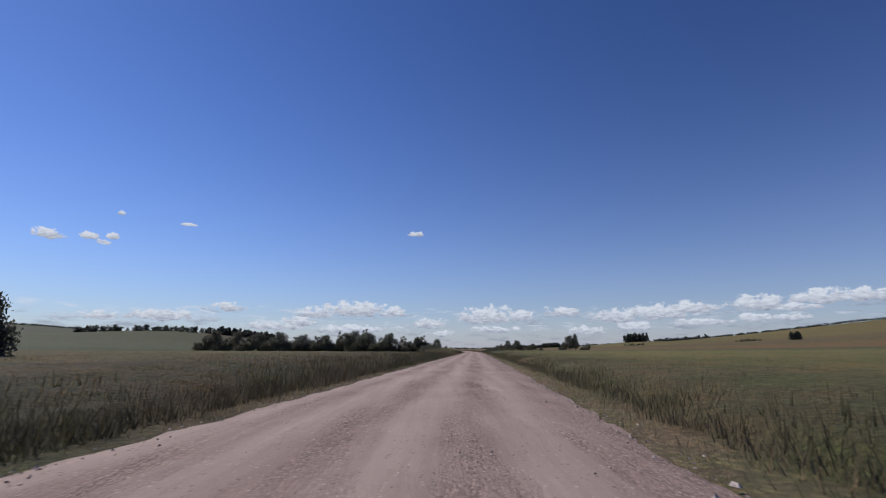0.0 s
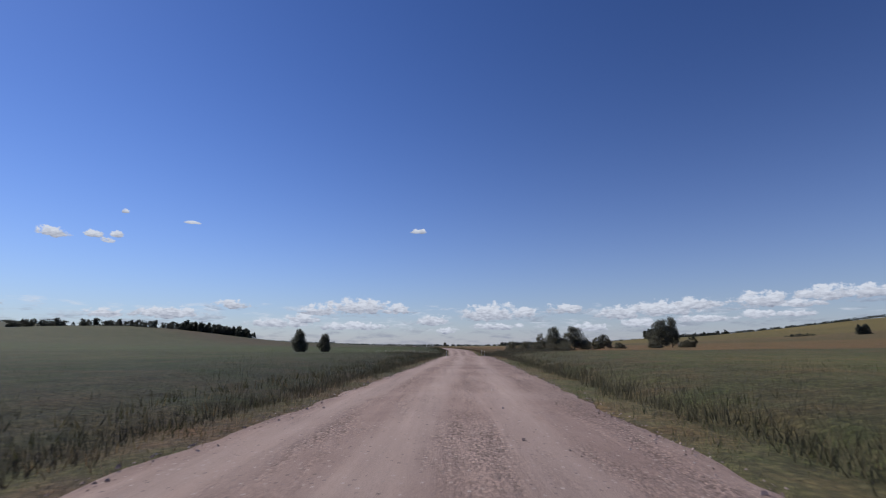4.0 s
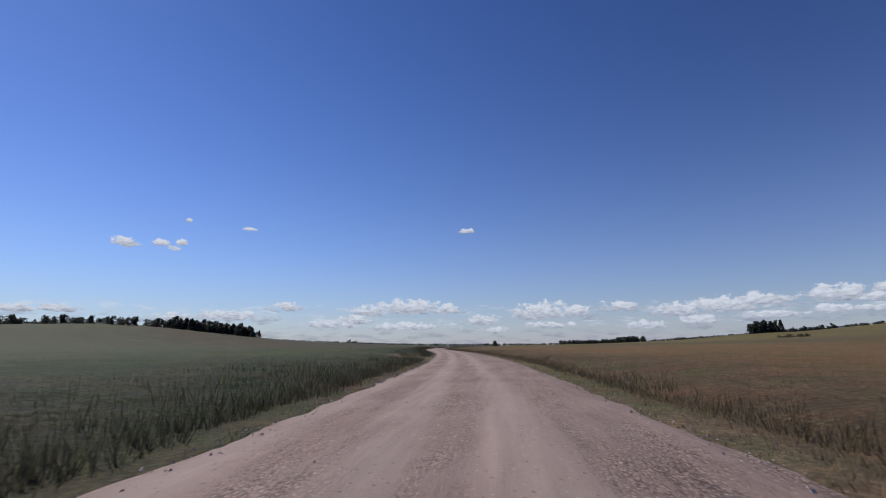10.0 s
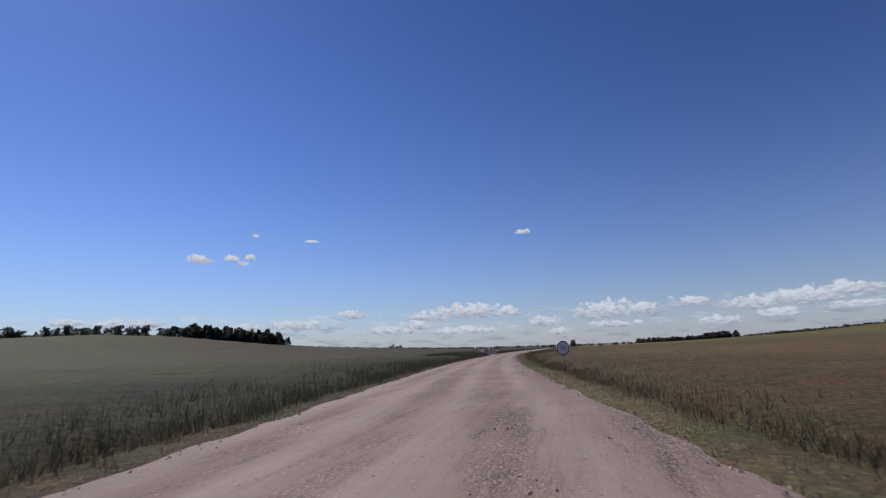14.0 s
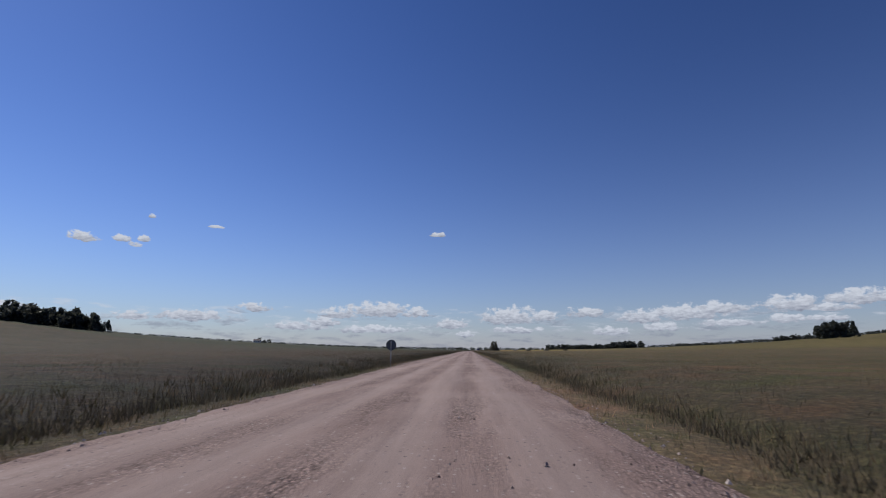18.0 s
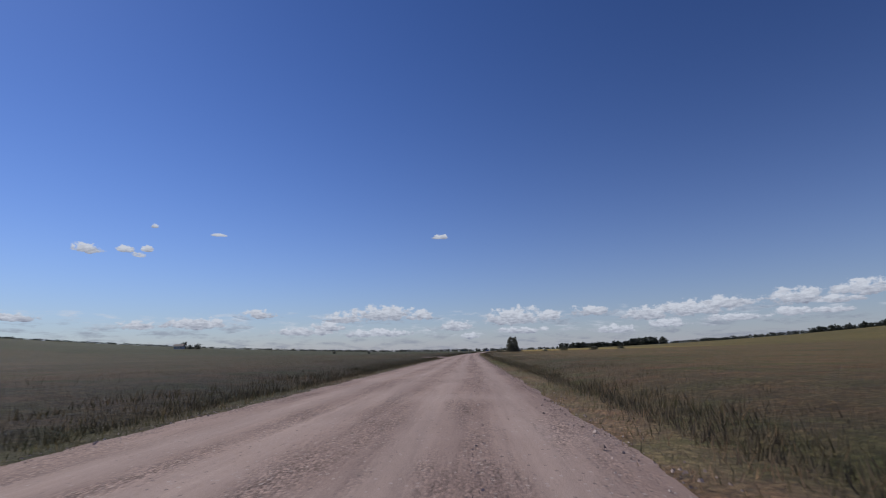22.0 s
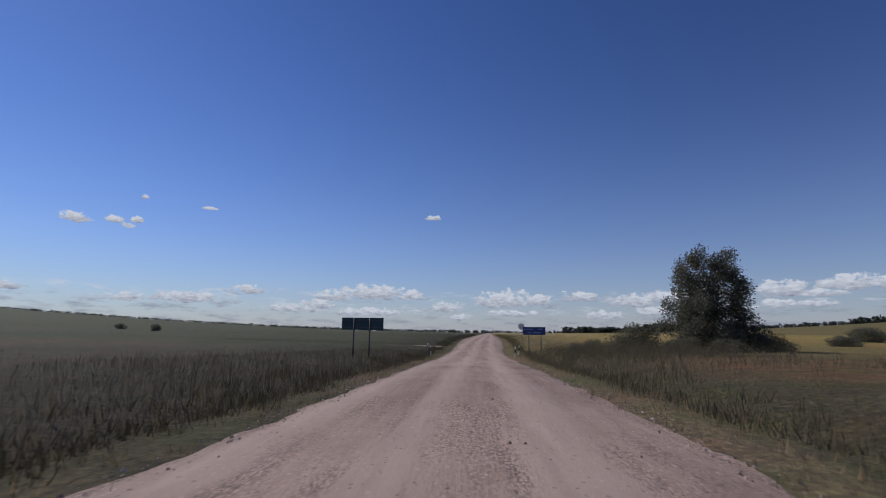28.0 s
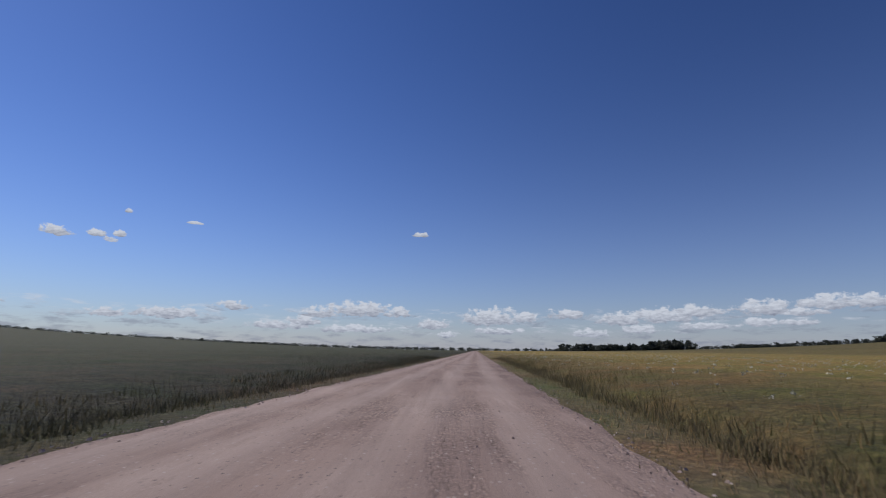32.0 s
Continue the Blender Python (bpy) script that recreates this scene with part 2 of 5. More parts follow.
def gravel_material():
    m, t, b = material("pink_gravel")
    u = attr(t, "u").outputs["Fac"]
    g = t.nodes.new("ShaderNodeNewGeometry").outputs["Position"]
    st = node(t, "ShaderNodeMapping")
    t.links.new(g, st.inputs["Vector"])
    st.inputs["Scale"].default_value = (1.0, 0.06, 1.0)
    along = noise_node(t, 1.6, 4.0, 0.6, st.outputs[0])
    patches = noise_node(t, 0.35, 5.0, 0.6)
    wander = math_node(t, "MULTIPLY_ADD", along, 0.9, -0.45)
    # wheel tracks: packed, paler strips
    tracks = None
    for c in (-0.85, 0.75, -2.45, -3.9):
        d = math_node(t, "ABSOLUTE", math_node(t, "SUBTRACT", math_node(t, "ADD", u, wander), c))
        k = node(t, "ShaderNodeMapRange", [(d, "Value")], From_Min=0.05, From_Max=0.65, To_Min=1.0, To_Max=0.0)
        k.interpolation_type = "SMOOTHSTEP"
        tracks = k.outputs[0] if tracks is None else math_node(t, "MAXIMUM", tracks, k.outputs[0])
    wide = noise_node(t, 0.07, 3.0, 0.5)
    base = ramp_node(t, patches, [(0.25, (0.25, 0.182, 0.162)), (0.5, (0.31, 0.232, 0.205)), (0.75, (0.365, 0.285, 0.256))])
    base = mixc(t, 0.7, base, ramp_node(t, wide, [(0.35, (0.86, 0.82, 0.82)), (0.65, (1.1, 1.08, 1.06))]), "MULTIPLY")
    base = mixc(t, math_node(t, "MULTIPLY", tracks, 0.5), base, (0.41, 0.325, 0.292))
    streak = ramp_node(t, along, [(0.3, (0.68, 0.66, 0.66)), (0.7, (1.24, 1.22, 1.18))])
    base = mixc(t, 0.45, base, streak, "MULTIPLY")
    st2 = node(t, "ShaderNodeMapping")
    t.links.new(g, st2.inputs["Vector"])
    st2.inputs["Scale"].default_value = (1.0, 0.035, 1.0)
    lines = noise_node(t, 7.0, 4.0, 0.7, st2.outputs[0])
    base = mixc(t, 0.35, base, ramp_node(t, lines, [(0.3, (0.75, 0.73, 0.73)), (0.7, (1.2, 1.18, 1.15))]), "MULTIPLY")
    gn = noise_node(t, 70.0, 4.0, 0.75)
    base = mixc(t, 0.7, base, ramp_node(t, gn, [(0.3, (0.72, 0.70, 0.70)), (0.7, (1.25, 1.24, 1.2))]), "MULTIPLY")
    # loose pebbles gathered in patches between the tracks
    peb = node(t, "ShaderNodeTexVoronoi", [(g, "Vector")], Scale=27.0)
    peb.inputs["Randomness"].default_value = 1.0
    st3 = node(t, "ShaderNodeMapping")
    t.links.new(g, st3.inputs["Vector"])
    st3.inputs["Scale"].default_value = (1.0, 0.14, 1.0)
    where = noise_node(t, 1.5, 5.0, 0.7, st3.outputs[0])
    loose = node(t, "ShaderNodeMapRange", [(math_node(t, "MULTIPLY_ADD", tracks, -0.16, where), "Value")], From_Min=0.4, From_Max=0.64)
    tone = ramp_node(t, peb.outputs["Color"], [(0.1, (0.36, 0.34, 0.34)), (0.45, (1, 1, 1)), (0.9, (1.6, 1.56, 1.52))])
    # gaps between pebbles darkened, shade put into the colour
    gaps = node(t, "ShaderNodeMapRange", [(peb.outputs["Distance"], "Value")], From_Min=0.3, From_Max=0.6, To_Min=1.08, To_Max=0.55)
    tone = mixc(t, 1.0, tone, gaps.outputs[0], "MULTIPLY")
    base = mixc(t, math_node(t, "MULTIPLY", loose.outputs[0], 0.9), base, mixc(t, 1.0, base, tone, "MULTIPLY"))
    # single pebbles scattered over everything
    one = node(t, "ShaderNodeTexVoronoi", [(g, "Vector")], Scale=13.0)
    near_ = math_node(t, "LESS_THAN", one.outputs["Distance"], 0.24)
    chan = t.nodes.new("ShaderNodeSeparateColor")
    t.links.new(one.outputs["Color"], chan.inputs[0])
    some = math_node(t, "MULTIPLY", near_, math_node(t, "GREATER_THAN", chan.outputs[0], 0.52))
    ptone = ramp_node(t, chan.outputs[1], [(0.0, (0.10, 0.08, 0.078)), (0.3, (0.17, 0.13, 0.12)), (0.6, (0.36, 0.29, 0.26)), (1.0, (0.48, 0.41, 0.37))])
    base = mixc(t, math_node(t, "MULTIPLY", some, 0.75), base, ptone)
    t.links.new(base, b.inputs["Base Color"])
    b.inputs["Roughness"].default_value = 0.95
    b.inputs["Specular IOR Level"].default_value = 0.25
    bowl = math_node(t, "MULTIPLY", math_node(t, "MULTIPLY", peb.outputs["Distance"], -1.3), loose.outputs[0])
    h = math_node(t, "ADD", bowl, math_node(t, "ADD", math_node(t, "MULTIPLY", along, 0.9), math_node(t, "MULTIPLY", gn, 0.5)))
    bump(t, b, h, 0.7, 0.022)
    return m


def dirt_material(name, lo, hi):
    m, t, b = material(name)
    n = noise_node(t, 1.7, 6.0, 0.65)
    f = noise_node(t, 24.0, 4.0, 0.65)
    c = ramp_node(t, n, [(0.3, lo), (0.7, hi)])
    c = mixc(t, 0.8, c, ramp_node(t, f, [(0.3, (0.6, 0.6, 0.6)), (0.7, (1.3, 1.28, 1.25))]), "MULTIPLY")
    t.links.new(c, b.inputs["Base Color"])
    b.inputs["Roughness"].default_value = 0.95
    bump(t, b, f, 0.7, 0.03)
    return m


def field_material():
    m, t, b = material("field_growth")
    col = attr(t, "col").outputs["Color"]
    g = t.nodes.new("ShaderNodeNewGeometry").outputs["Position"]
    big = noise_node(t, 0.05, 4.0, 0.6)
    mid = noise_node(t, 1.1, 7.0, 0.7)
    fine = noise_node(t, 22.0, 6.0, 0.8)
    c = mixc(t, 0.8, col, ramp_node(t, big, [(0.3, (0.72, 0.8, 0.75)), (0.7, (1.28, 1.18, 1.1))]), "MULTIPLY")
    c = mixc(t, 0.8, c, ramp_node(t, mid, [(0.3, (0.62, 0.66, 0.62)), (0.7, (1.38, 1.3, 1.22))]), "MULTIPLY")
    c = mixc(t, 0.85, c, ramp_node(t, fine, [(0.28, (0.35, 0.38, 0.35)), (0.5, (0.95, 0.97, 0.92)), (0.75, (1.55, 1.45, 1.3))]), "MULTIPLY")
    # greener and browner growth mixed in streaks and tufts
    hue = noise_node(t, 0.3, 7.0, 0.72)
    c = mixc(t, 0.9, c, ramp_node(t, hue, [(0.36, (0.78, 1.0, 0.72)), (0.5, (1.0, 1.0, 1.0)), (0.66, (1.28, 0.98, 0.95))]), "MULTIPLY")
    # tufts paler at the middle, darker towards the gaps between them
    tuft = node(t, "ShaderNodeTexVoronoi", [(g, "Vector")], Scale=7.0)
    c = mixc(t, 0.75, c, ramp_node(t, tuft.outputs["Distance"], [(0.1, (1.4, 1.36, 1.25)), (0.65, (0.7, 0.7, 0.7))]), "MULTIPLY")
    t.links.new(c, b.inputs["Base Color"])
    b.inputs["Roughness"].default_value = 0.9
    b.inputs["Specular IOR Level"].default_value = 0.2
    bump(t, b, math_node(t, "ADD", math_node(t, "MULTIPLY_ADD", tuft.outputs["Distance"], -1.0, fine), math_node(t, "MULTIPLY", mid, 1.2)), 0.7, 0.12)
    return m


def soft_normal(t, b, k):
    """Bends the shading normal upwards so that blades are lit more evenly."""
    n = t.nodes.new("ShaderNodeNewGeometry").outputs["Normal"]
    s_ = t.nodes.new("ShaderNodeVectorMath")
    s_.operation = "SCALE"
    t.links.new(n, s_.inputs[0])
    s_.inputs["Scale"].default_value = k
    a_ = t.nodes.new("ShaderNodeVectorMath")
    a_.operation = "ADD"
    t.links.new(s_.outputs[0], a_.inputs[0])
    a_.inputs[1].default_value = (0, 0, 1)
    z_ = t.nodes.new("ShaderNodeVectorMath")
    z_.operation = "NORMALIZE"
    t.links.new(a_.outputs[0], z_.inputs[0])
    t.links.new(z_.outputs[0], b.inputs["Normal"])


def blade_material(name, tones, lift, thin):
    m, t, b = material(name)
    col = attr(t, "col").outputs["Color"]
    r = t.nodes.new("ShaderNodeNewGeometry").outputs["Random Per Island"]
    c = mixc(t, 0.9, col, ramp_node(t, r, [(0.0, tones[0]), (0.6, tones[1]), (1.0, tones[2])]), "MULTIPLY")
    t.links.new(c, b.inputs["Base Color"])
    soft_normal(t, b, lift)
    b.inputs["Roughness"].default_value = 0.8
    b.inputs["Specular IOR Level"].default_value = 0.25
    tr = t.nodes.new("ShaderNodeBsdfTranslucent")
    t.links.new(c, tr.inputs["Color"])
    ms = t.nodes.new("ShaderNodeMixShader")
    ms.inputs[0].default_value = thin
    t.links.new(b.outputs[0], ms.inputs[1])
    t.links.new(tr.outputs[0], ms.inputs[2])
    t.links.new(ms.outputs[0], t.nodes["Material Output"].inputs["Surface"])
    return m


def leaf_material(name, dark, light):
    m, t, b = material(name)
    r = t.nodes.new("ShaderNodeNewGeometry").outputs["Random Per Island"]
    o = t.nodes.new("ShaderNodeObjectInfo").outputs["Random"]
    c = ramp_node(t, r, [(0.0, dark), (0.7, tuple((a + b_) / 2 for a, b_ in zip(dark, light))), (1.0, light)])
    c = mixc(t, 0.5, c, ramp_node(t, o, [(0.0, (0.8, 0.85, 0.8)), (1.0, (1.2, 1.12, 1.0))]), "MULTIPLY")
    t.links.new(c, b.inputs["Base Color"])
    b.inputs["Roughness"].default_value = 0.5
    b.inputs["Specular IOR Level"].default_value = 0.22
    tr = t.nodes.new("ShaderNodeBsdfTranslucent")
    t.links.new(c, tr.inputs["Color"])
    ms = t.nodes.new("ShaderNodeMixShader")
    ms.inputs[0].default_value = 0.5
    t.links.new(b.outputs[0], ms.inputs[1])
    t.links.new(tr.outputs[0], ms.inputs[2])
    t.links.new(ms.outputs[0], t.nodes["Material Output"].inputs["Surface"])
    return m


def stone_material():
    m, t, b = material("road_stone")
    r = t.nodes.new("ShaderNodeNewGeometry").outputs["Random Per Island"]
    c = ramp_node(t, r, [(0.0, (0.15, 0.112, 0.098)), (0.35, (0.27, 0.205, 0.18)), (0.75, (0.38, 0.30, 0.268)), (1.0, (0.5, 0.43, 0.39))])
    c = mixc(t, 0.6, c, ramp_node(t, noise_node(t, 40.0, 3.0), [(0.3, (0.75, 0.75, 0.75)), (0.7, (1.2, 1.2, 1.2))]), "MULTIPLY")
    t.links.new(c, b.inputs["Base Color"])
    b.inputs["Roughness"].default_value = 0.92
    b.inputs["Specular IOR Level"].default_value = 0.15
    return m


M_GRAVEL = gravel_material()
M_DIRT = dirt_material("track_dirt", (0.20, 0.15, 0.12), (0.36, 0.29, 0.24))
M_HEAP = dirt_material("heap_sandy", (0.2, 0.14, 0.112), (0.37, 0.27, 0.222))
M_HEAP2 = dirt_material("heap_rubble", (0.23, 0.175, 0.14), (0.42, 0.335, 0.28))
M_FIELD = field_material()
M_BLADE = blade_material("grass_blades", ((.85, .88, .8), (1.15, 1.12, 1.05), (1.5, 1.4, 1.25)), .45, .5)
# a darker copy of the blades, shade between stalks put into its tones
M_STALK_SHADE = blade_material("shade_toned_stalks", ((.6, .64, .56), (.82, .81, .75), (1.08, 1.02, .92)), 1.3, .3)
M_LEAF = leaf_material("leaf_dull_green", (0.09, 0.09, 0.073), (0.155, 0.153, 0.12))
M_LEAF2 = leaf_material("leaf_olive", (0.11, 0.107, 0.08), (0.19, 0.18, 0.125))
M_WEED = leaf_material("weed_leaf", (0.07, 0.063, 0.045), (0.165, 0.142, 0.092))
M_HERB = leaf_material("dry_herb_leaf", (0.12, 0.105, 0.07), (0.26, 0.225, 0.14))
M_PINE = leaf_material("needle_dark", (0.06, 0.064, 0.058), (0.105, 0.108, 0.085))
M_FAR = leaf_material("far_wood", (0.05, 0.057, 0.052), (0.085, 0.093, 0.075))
M_BARK = plain("bark", (0.11, 0.085, 0.065), 0.9, var=0.35, scale=6, grain=0.02)
M_WHITE = plain("white_paint", (0.78, 0.77, 0.74), 0.55, var=0.1, scale=7)
# white and red toned down, with the panels' shaded side put into the colour
M_PANEL = plain("shaded_panel_white", (0.46, 0.44, 0.45), 0.6, var=0.15, scale=4)
M_PANEL_RED = plain("shaded_panel_red", (0.27, 0.05, 0.07), 0.55, var=0.15, scale=4)
M_BLACK = plain("black_paint", (0.025, 0.025, 0.028), 0.5, var=0.3)
M_GALV = plain("galvanised_steel", (0.30, 0.30, 0.31), 0.55, 0.5, var=0.15, scale=14)
M_GREYBACK = plain("sign_back_grey", (0.10, 0.11, 0.125), 0.6, 0.2, var=0.15, scale=5)
M_GREENBACK = plain("sign_back_green", (0.055, 0.095, 0.10), 0.65, 0.2, var=0.18, scale=3)
M_BLUE = plain("blue_sheeting", (0.03, 0.055, 0.18), 0.45, var=0.1, scale=4)
M_PALEBLUE = plain("faded_lettering", (0.20, 0.26, 0.46), 0.5, var=0.1)
M_REFL = plain("dull_red_reflector", (0.16, 0.045, 0.03), 0.3)
M_RUBBER = plain("rubber_foot", (0.045, 0.042, 0.045), 0.85, var=0.25, grain=0.01)
M_CONCRETE = plain("concrete_block", (0.40, 0.36, 0.33), 0.9, var=0.15, grain=0.01)
M_DARKLEG = plain("dark_painted_leg", (0.06, 0.065, 0.075), 0.6, 0.2)
M_WOOD = plain("weathered_wood", (0.23, 0.17, 0.13), 0.85, var=0.3, scale=5, grain=0.01)
M_TAPE = plain("white_tape", (0.75, 0.74, 0.72), 0.6)
M_STONE = stone_material()
M_FLOWER_W = plain("umbel_white", (0.52, 0.49, 0.40), 0.8)
M_FLOWER_Y = plain("weed_yellow", (0.50, 0.44, 0.06), 0.8)
M_HOUSE = plain("pale_render", (0.62, 0.60, 0.57), 0.9)
M_ROOF = plain("grey_roof", (0.16, 0.13, 0.12), 0.8)


# ---- plan: the road's line, its edges and the growth beside it ----
ROAD_Y = np.arange(0, 1201, 40.0)
ROAD_X = np.array([0.0, 2.58, 5.1, 7.59, 9.9, 11.78, 12.89, 12.96, 12.32, 11.19, 9.14, 5.61, 0.33, -5.93, -11.4, -14.81,
                   -16.17, -16.27, -15.94, -15.55, -15.01, -14.52, -14.45, -14.65, -14.58, -14.04, -13.1, -11.54, -9.22, -6.54, -4.18])
EDGE_Y = np.array([0, 45, 118, 160, 232, 345, 411, 455, 495, 550, 600, 625, 645, 705, 720, 795, 870, 930, 1005, 1057, 1093, 1113, 1206])
EDGE_L = np.array([4.25, 4.1, 3.3, 3.2, 3.0, 3.3, 2.5, 3.15, 4.15, 4.2, 3.8, 3.1, 4.4, 5.1, 5.5, 5.2, 5.5, 4.6, 3.7, 2.8, 3.0, 3.5, 4.5])
EDGE_R = np.array([2.06, 2.36, 2.45, 2.4, 2.45, 2.3, 3.5, 3.05, 2.35, 2.0, 1.7, 1.4, 1.95, 2.25, 2.3, 1.88, 1.6, 2.0, 2.3, 2.3, 1.8, 2.28, 2.05])


def road_x(y):
    y = np.asarray(y, float)
    inner = np.interp(y, ROAD_Y, ROAD_X)
    return np.where(y < 0, 0.0655 * y, np.where(y > 1200, -4.18 + 0.058 * (y - 1200), inner))


def road_xs(y):
    y = np.asarray(y, float)
    return (road_x(y - 18) + road_x(y - 9) + 2 * road_x(y) + road_x(y + 9) + road_x(y + 18)) / 6


def edge_l(y):
    return np.interp(y, EDGE_Y, EDGE_L)


def edge_r(y):
    return np.interp(y, EDGE_Y, EDGE_R)


# growth zones along the road: y, left colour, right colour, left height, right height
ZONES = [
    (-60, (.165, .13, .062), (.13, .115, .06), .78, .6), (60, (.16, .128, .062), (.145, .13, .06), .85, .55),
    (112, (.11, .10, .056), (.145, .135, .06), .5, .45), (135, (.095, .105, .055), (.135, .13, .06), .35, .45),
    (200, (.088, .10, .055), (.10, .095, .055), .45, .5), (225, (.088, .10, .055), (.08, .078, .048), .6, .8), (262, (.098, .118, .058), (.155, .102, .058), .5, .35),
    (345, (.096, .118, .058), (.158, .103, .058), .62, .35), (490, (.094, .112, .057), (.163, .104, .058), .62, .38),
    (590, (.098, .10, .055), (.14, .102, .056), .5, .4), (640, (.115, .085, .054), (.115, .09, .052), .5, .42),
    (800, (.105, .08, .054), (.112, .088, .052), .45, .4), (905, (.10, .085, .053), (.125, .095, .056), .26, .25),
    (1000, (.10, .078, .053), (.13, .094, .058), .3, .36), (1065, (.095, .08, .053), (.115, .095, .055), .38, .45),
    (1100, (.084, .09, .054), (.18, .14, .06), .36, .45), (1130, (.084, .088, .054), (.24, .18, .07), .38, .5),
    (1900, (.085, .09, .056), (.24, .18, .07), .4, .5)]
ZY = np.array([z[0] for z in ZONES], float)
ZL, ZR = np.array([z[1] for z in ZONES]), np.array([z[2] for z in ZONES])
ZHL, ZHR = np.array([z[3] for z in ZONES]), np.array([z[4] for z in ZONES])

# side tracks and bare patches: points and half width
TRACKS = {
    "farm_drive": ([(3.8, 125.8), (-1, 128.6), (-10, 131.6), (-26, 134), (-60, 140)], 2.0),
    "side_road": ([(-24.3, 925.5), (-29.2, 930.6), (-37, 938.0), (-50, 948.5), (-75, 967), (-110, 991), (-170, 1032)], 1.9),
    "junction_mouth": ([(-17.6, 917.2), (-24.3, 925.5)], 3.2),
    "junction_corner": ([(-17.4, 926.6), (-21.6, 926.9)], 2.3),
    "works_apron": ([(-18.4, 615.5), (-18.9, 621), (-19.5, 628), (-18.6, 635.5)], 1.6),
    "field_path": ([(-14.5, 1103), (-18, 1104), (-26, 1105), (-40, 1107)], 1.0)}


def track_distance(x, y):
    best_d = np.full(np.shape(x), 99.0)
    for pts, w in TRACKS.values():
        for (ax, ay), (bx, by) in zip(pts, pts[1:]):
            vx, vy = bx - ax, by - ay
            k = np.clip(((x - ax) * vx + (y - ay) * vy) / (vx * vx + vy * vy), 0, 1)
            best_d = np.minimum(best_d, np.hypot(x - ax - k * vx, y - ay - k * vy) - w)
    return best_d


def dip(y):
    """The road sinks where the two culverts cross it."""
    return -.65 * np.exp(-.5 * ((y - 238) / 14.0) ** 2) - .7 * np.exp(-.5 * ((y - 1090) / 18.0) ** 2)


def rolling(x, y):
    return np.sin(x * .37 + 1.3) * np.sin(y * .23 + .4) + .6 * np.sin(x * .91 + y * .53) + .4 * np.sin(y * 1.37 - x * .77)


PROF_D = [0, .4, 1.0, 1.7, 2.4, 3.2, 4.5, 7]
PROF_Z = [-.075, -.08, -.10, -.16, -.20, -.16, -.08, -.03]


def side_and_gap(x, y):
    u = x - road_xs(y)
    right = u > 0
    return u, right, np.where(right, u - edge_r(y), -u - edge_l(y))


def soil_z(x, y):
    """Bare ground: road bed, verge, shallow ditch, then land bowed up to fit the camera's view of the horizon."""
    u, right, gap = side_and_gap(x, y)
    v = np.interp(np.maximum(gap, 0), PROF_D, PROF_Z)
    v = np.minimum(v * np.clip(track_distance(x, y) / 2.0, .15, 1), -.075 + .06 * np.clip(gap - .6, 0, 1))
    a = np.minimum(np.abs(u), 1750.0)
    far = np.clip((y - 2000) / 1400, 0, 1)
    land = 4.05e-5 * a * a * (1 - .8 * far * far * (3 - 2 * far))
    land = land * np.where(right, 1.0, 1 - .2 * np.clip((a - 600) / 900, 0, 1) * (1 - far))
    # swells under the far woods, sized to lift them in the camera's view
    land = land + 26 * np.exp(-((x + 570) / 215) ** 2 - ((y - 1090) / 260) ** 2) + 3.3 * np.exp(-((x + 235) / 40) ** 2 - ((y - 1203) / 60) ** 2) + 9 * np.exp(-((x - 583) / 130) ** 2 - ((y - 1508) / 200) ** 2)
    return np.where(gap < 0, -0.09, v) + land + dip(y) * np.exp(-(u / 70.0) ** 2)


def bare(x, y):
    """Thin, stony patch at the edge of the crop."""
    k = 1.25 * np.exp(-(((x - 1.6 + .25 * (y - 424)) / 3.6) ** 2 + ((y - 424) / 7.5) ** 2) ** 2)
    k = k + .8 * np.exp(-((x + 5) / 6.0) ** 4 - ((y - 911) / 2.2) ** 2)
    k = k + 1.2 * np.exp(-((x - 6.9 - .63 * (y - 43.9)) / .9) ** 2) * ((y > 41) & (y < 54)) + .8 * np.exp(-((x + 13.2) / 1.2) ** 2 - ((y - 622) / 3.0) ** 2) + .6 * np.exp(-((x - 5.9) / 1.1) ** 2 - ((y - 44) / 4.0) ** 2)
    return np.clip(k, 0, 1) * np.clip(.75 + .5 * rolling(x * 1.7, y * 1.1), 0, 1)


def verge_width(right, y):
    """Width of the low verge before the tall growth stands up."""
    return np.where(right, 1.3, .95) + .18 * np.sin(y * .61) + .12 * np.sin(y * 1.73 + 1) + 1.1 * np.exp(-((y - 240) / 8.0) ** 2) + .7 * np.exp(-((y - 1092) / 10.0) ** 2)


def growth_h(x, y):
    u, right, gap = side_and_gap(x, y)
    h = np.where(right, np.interp(y, ZY, ZHR), np.interp(y, ZY, ZHL))
    up = np.clip((gap - verge_width(right, y) - .25) / .75, 0, 1)
    up = up * up * (3 - 2 * up)
    clear = np.clip((track_distance(x, y) - .3) / 1.3, 0, 1) * (1 - .85 * bare(x, y))
    return h * up * clear * (1 + .07 * rolling(x, y))


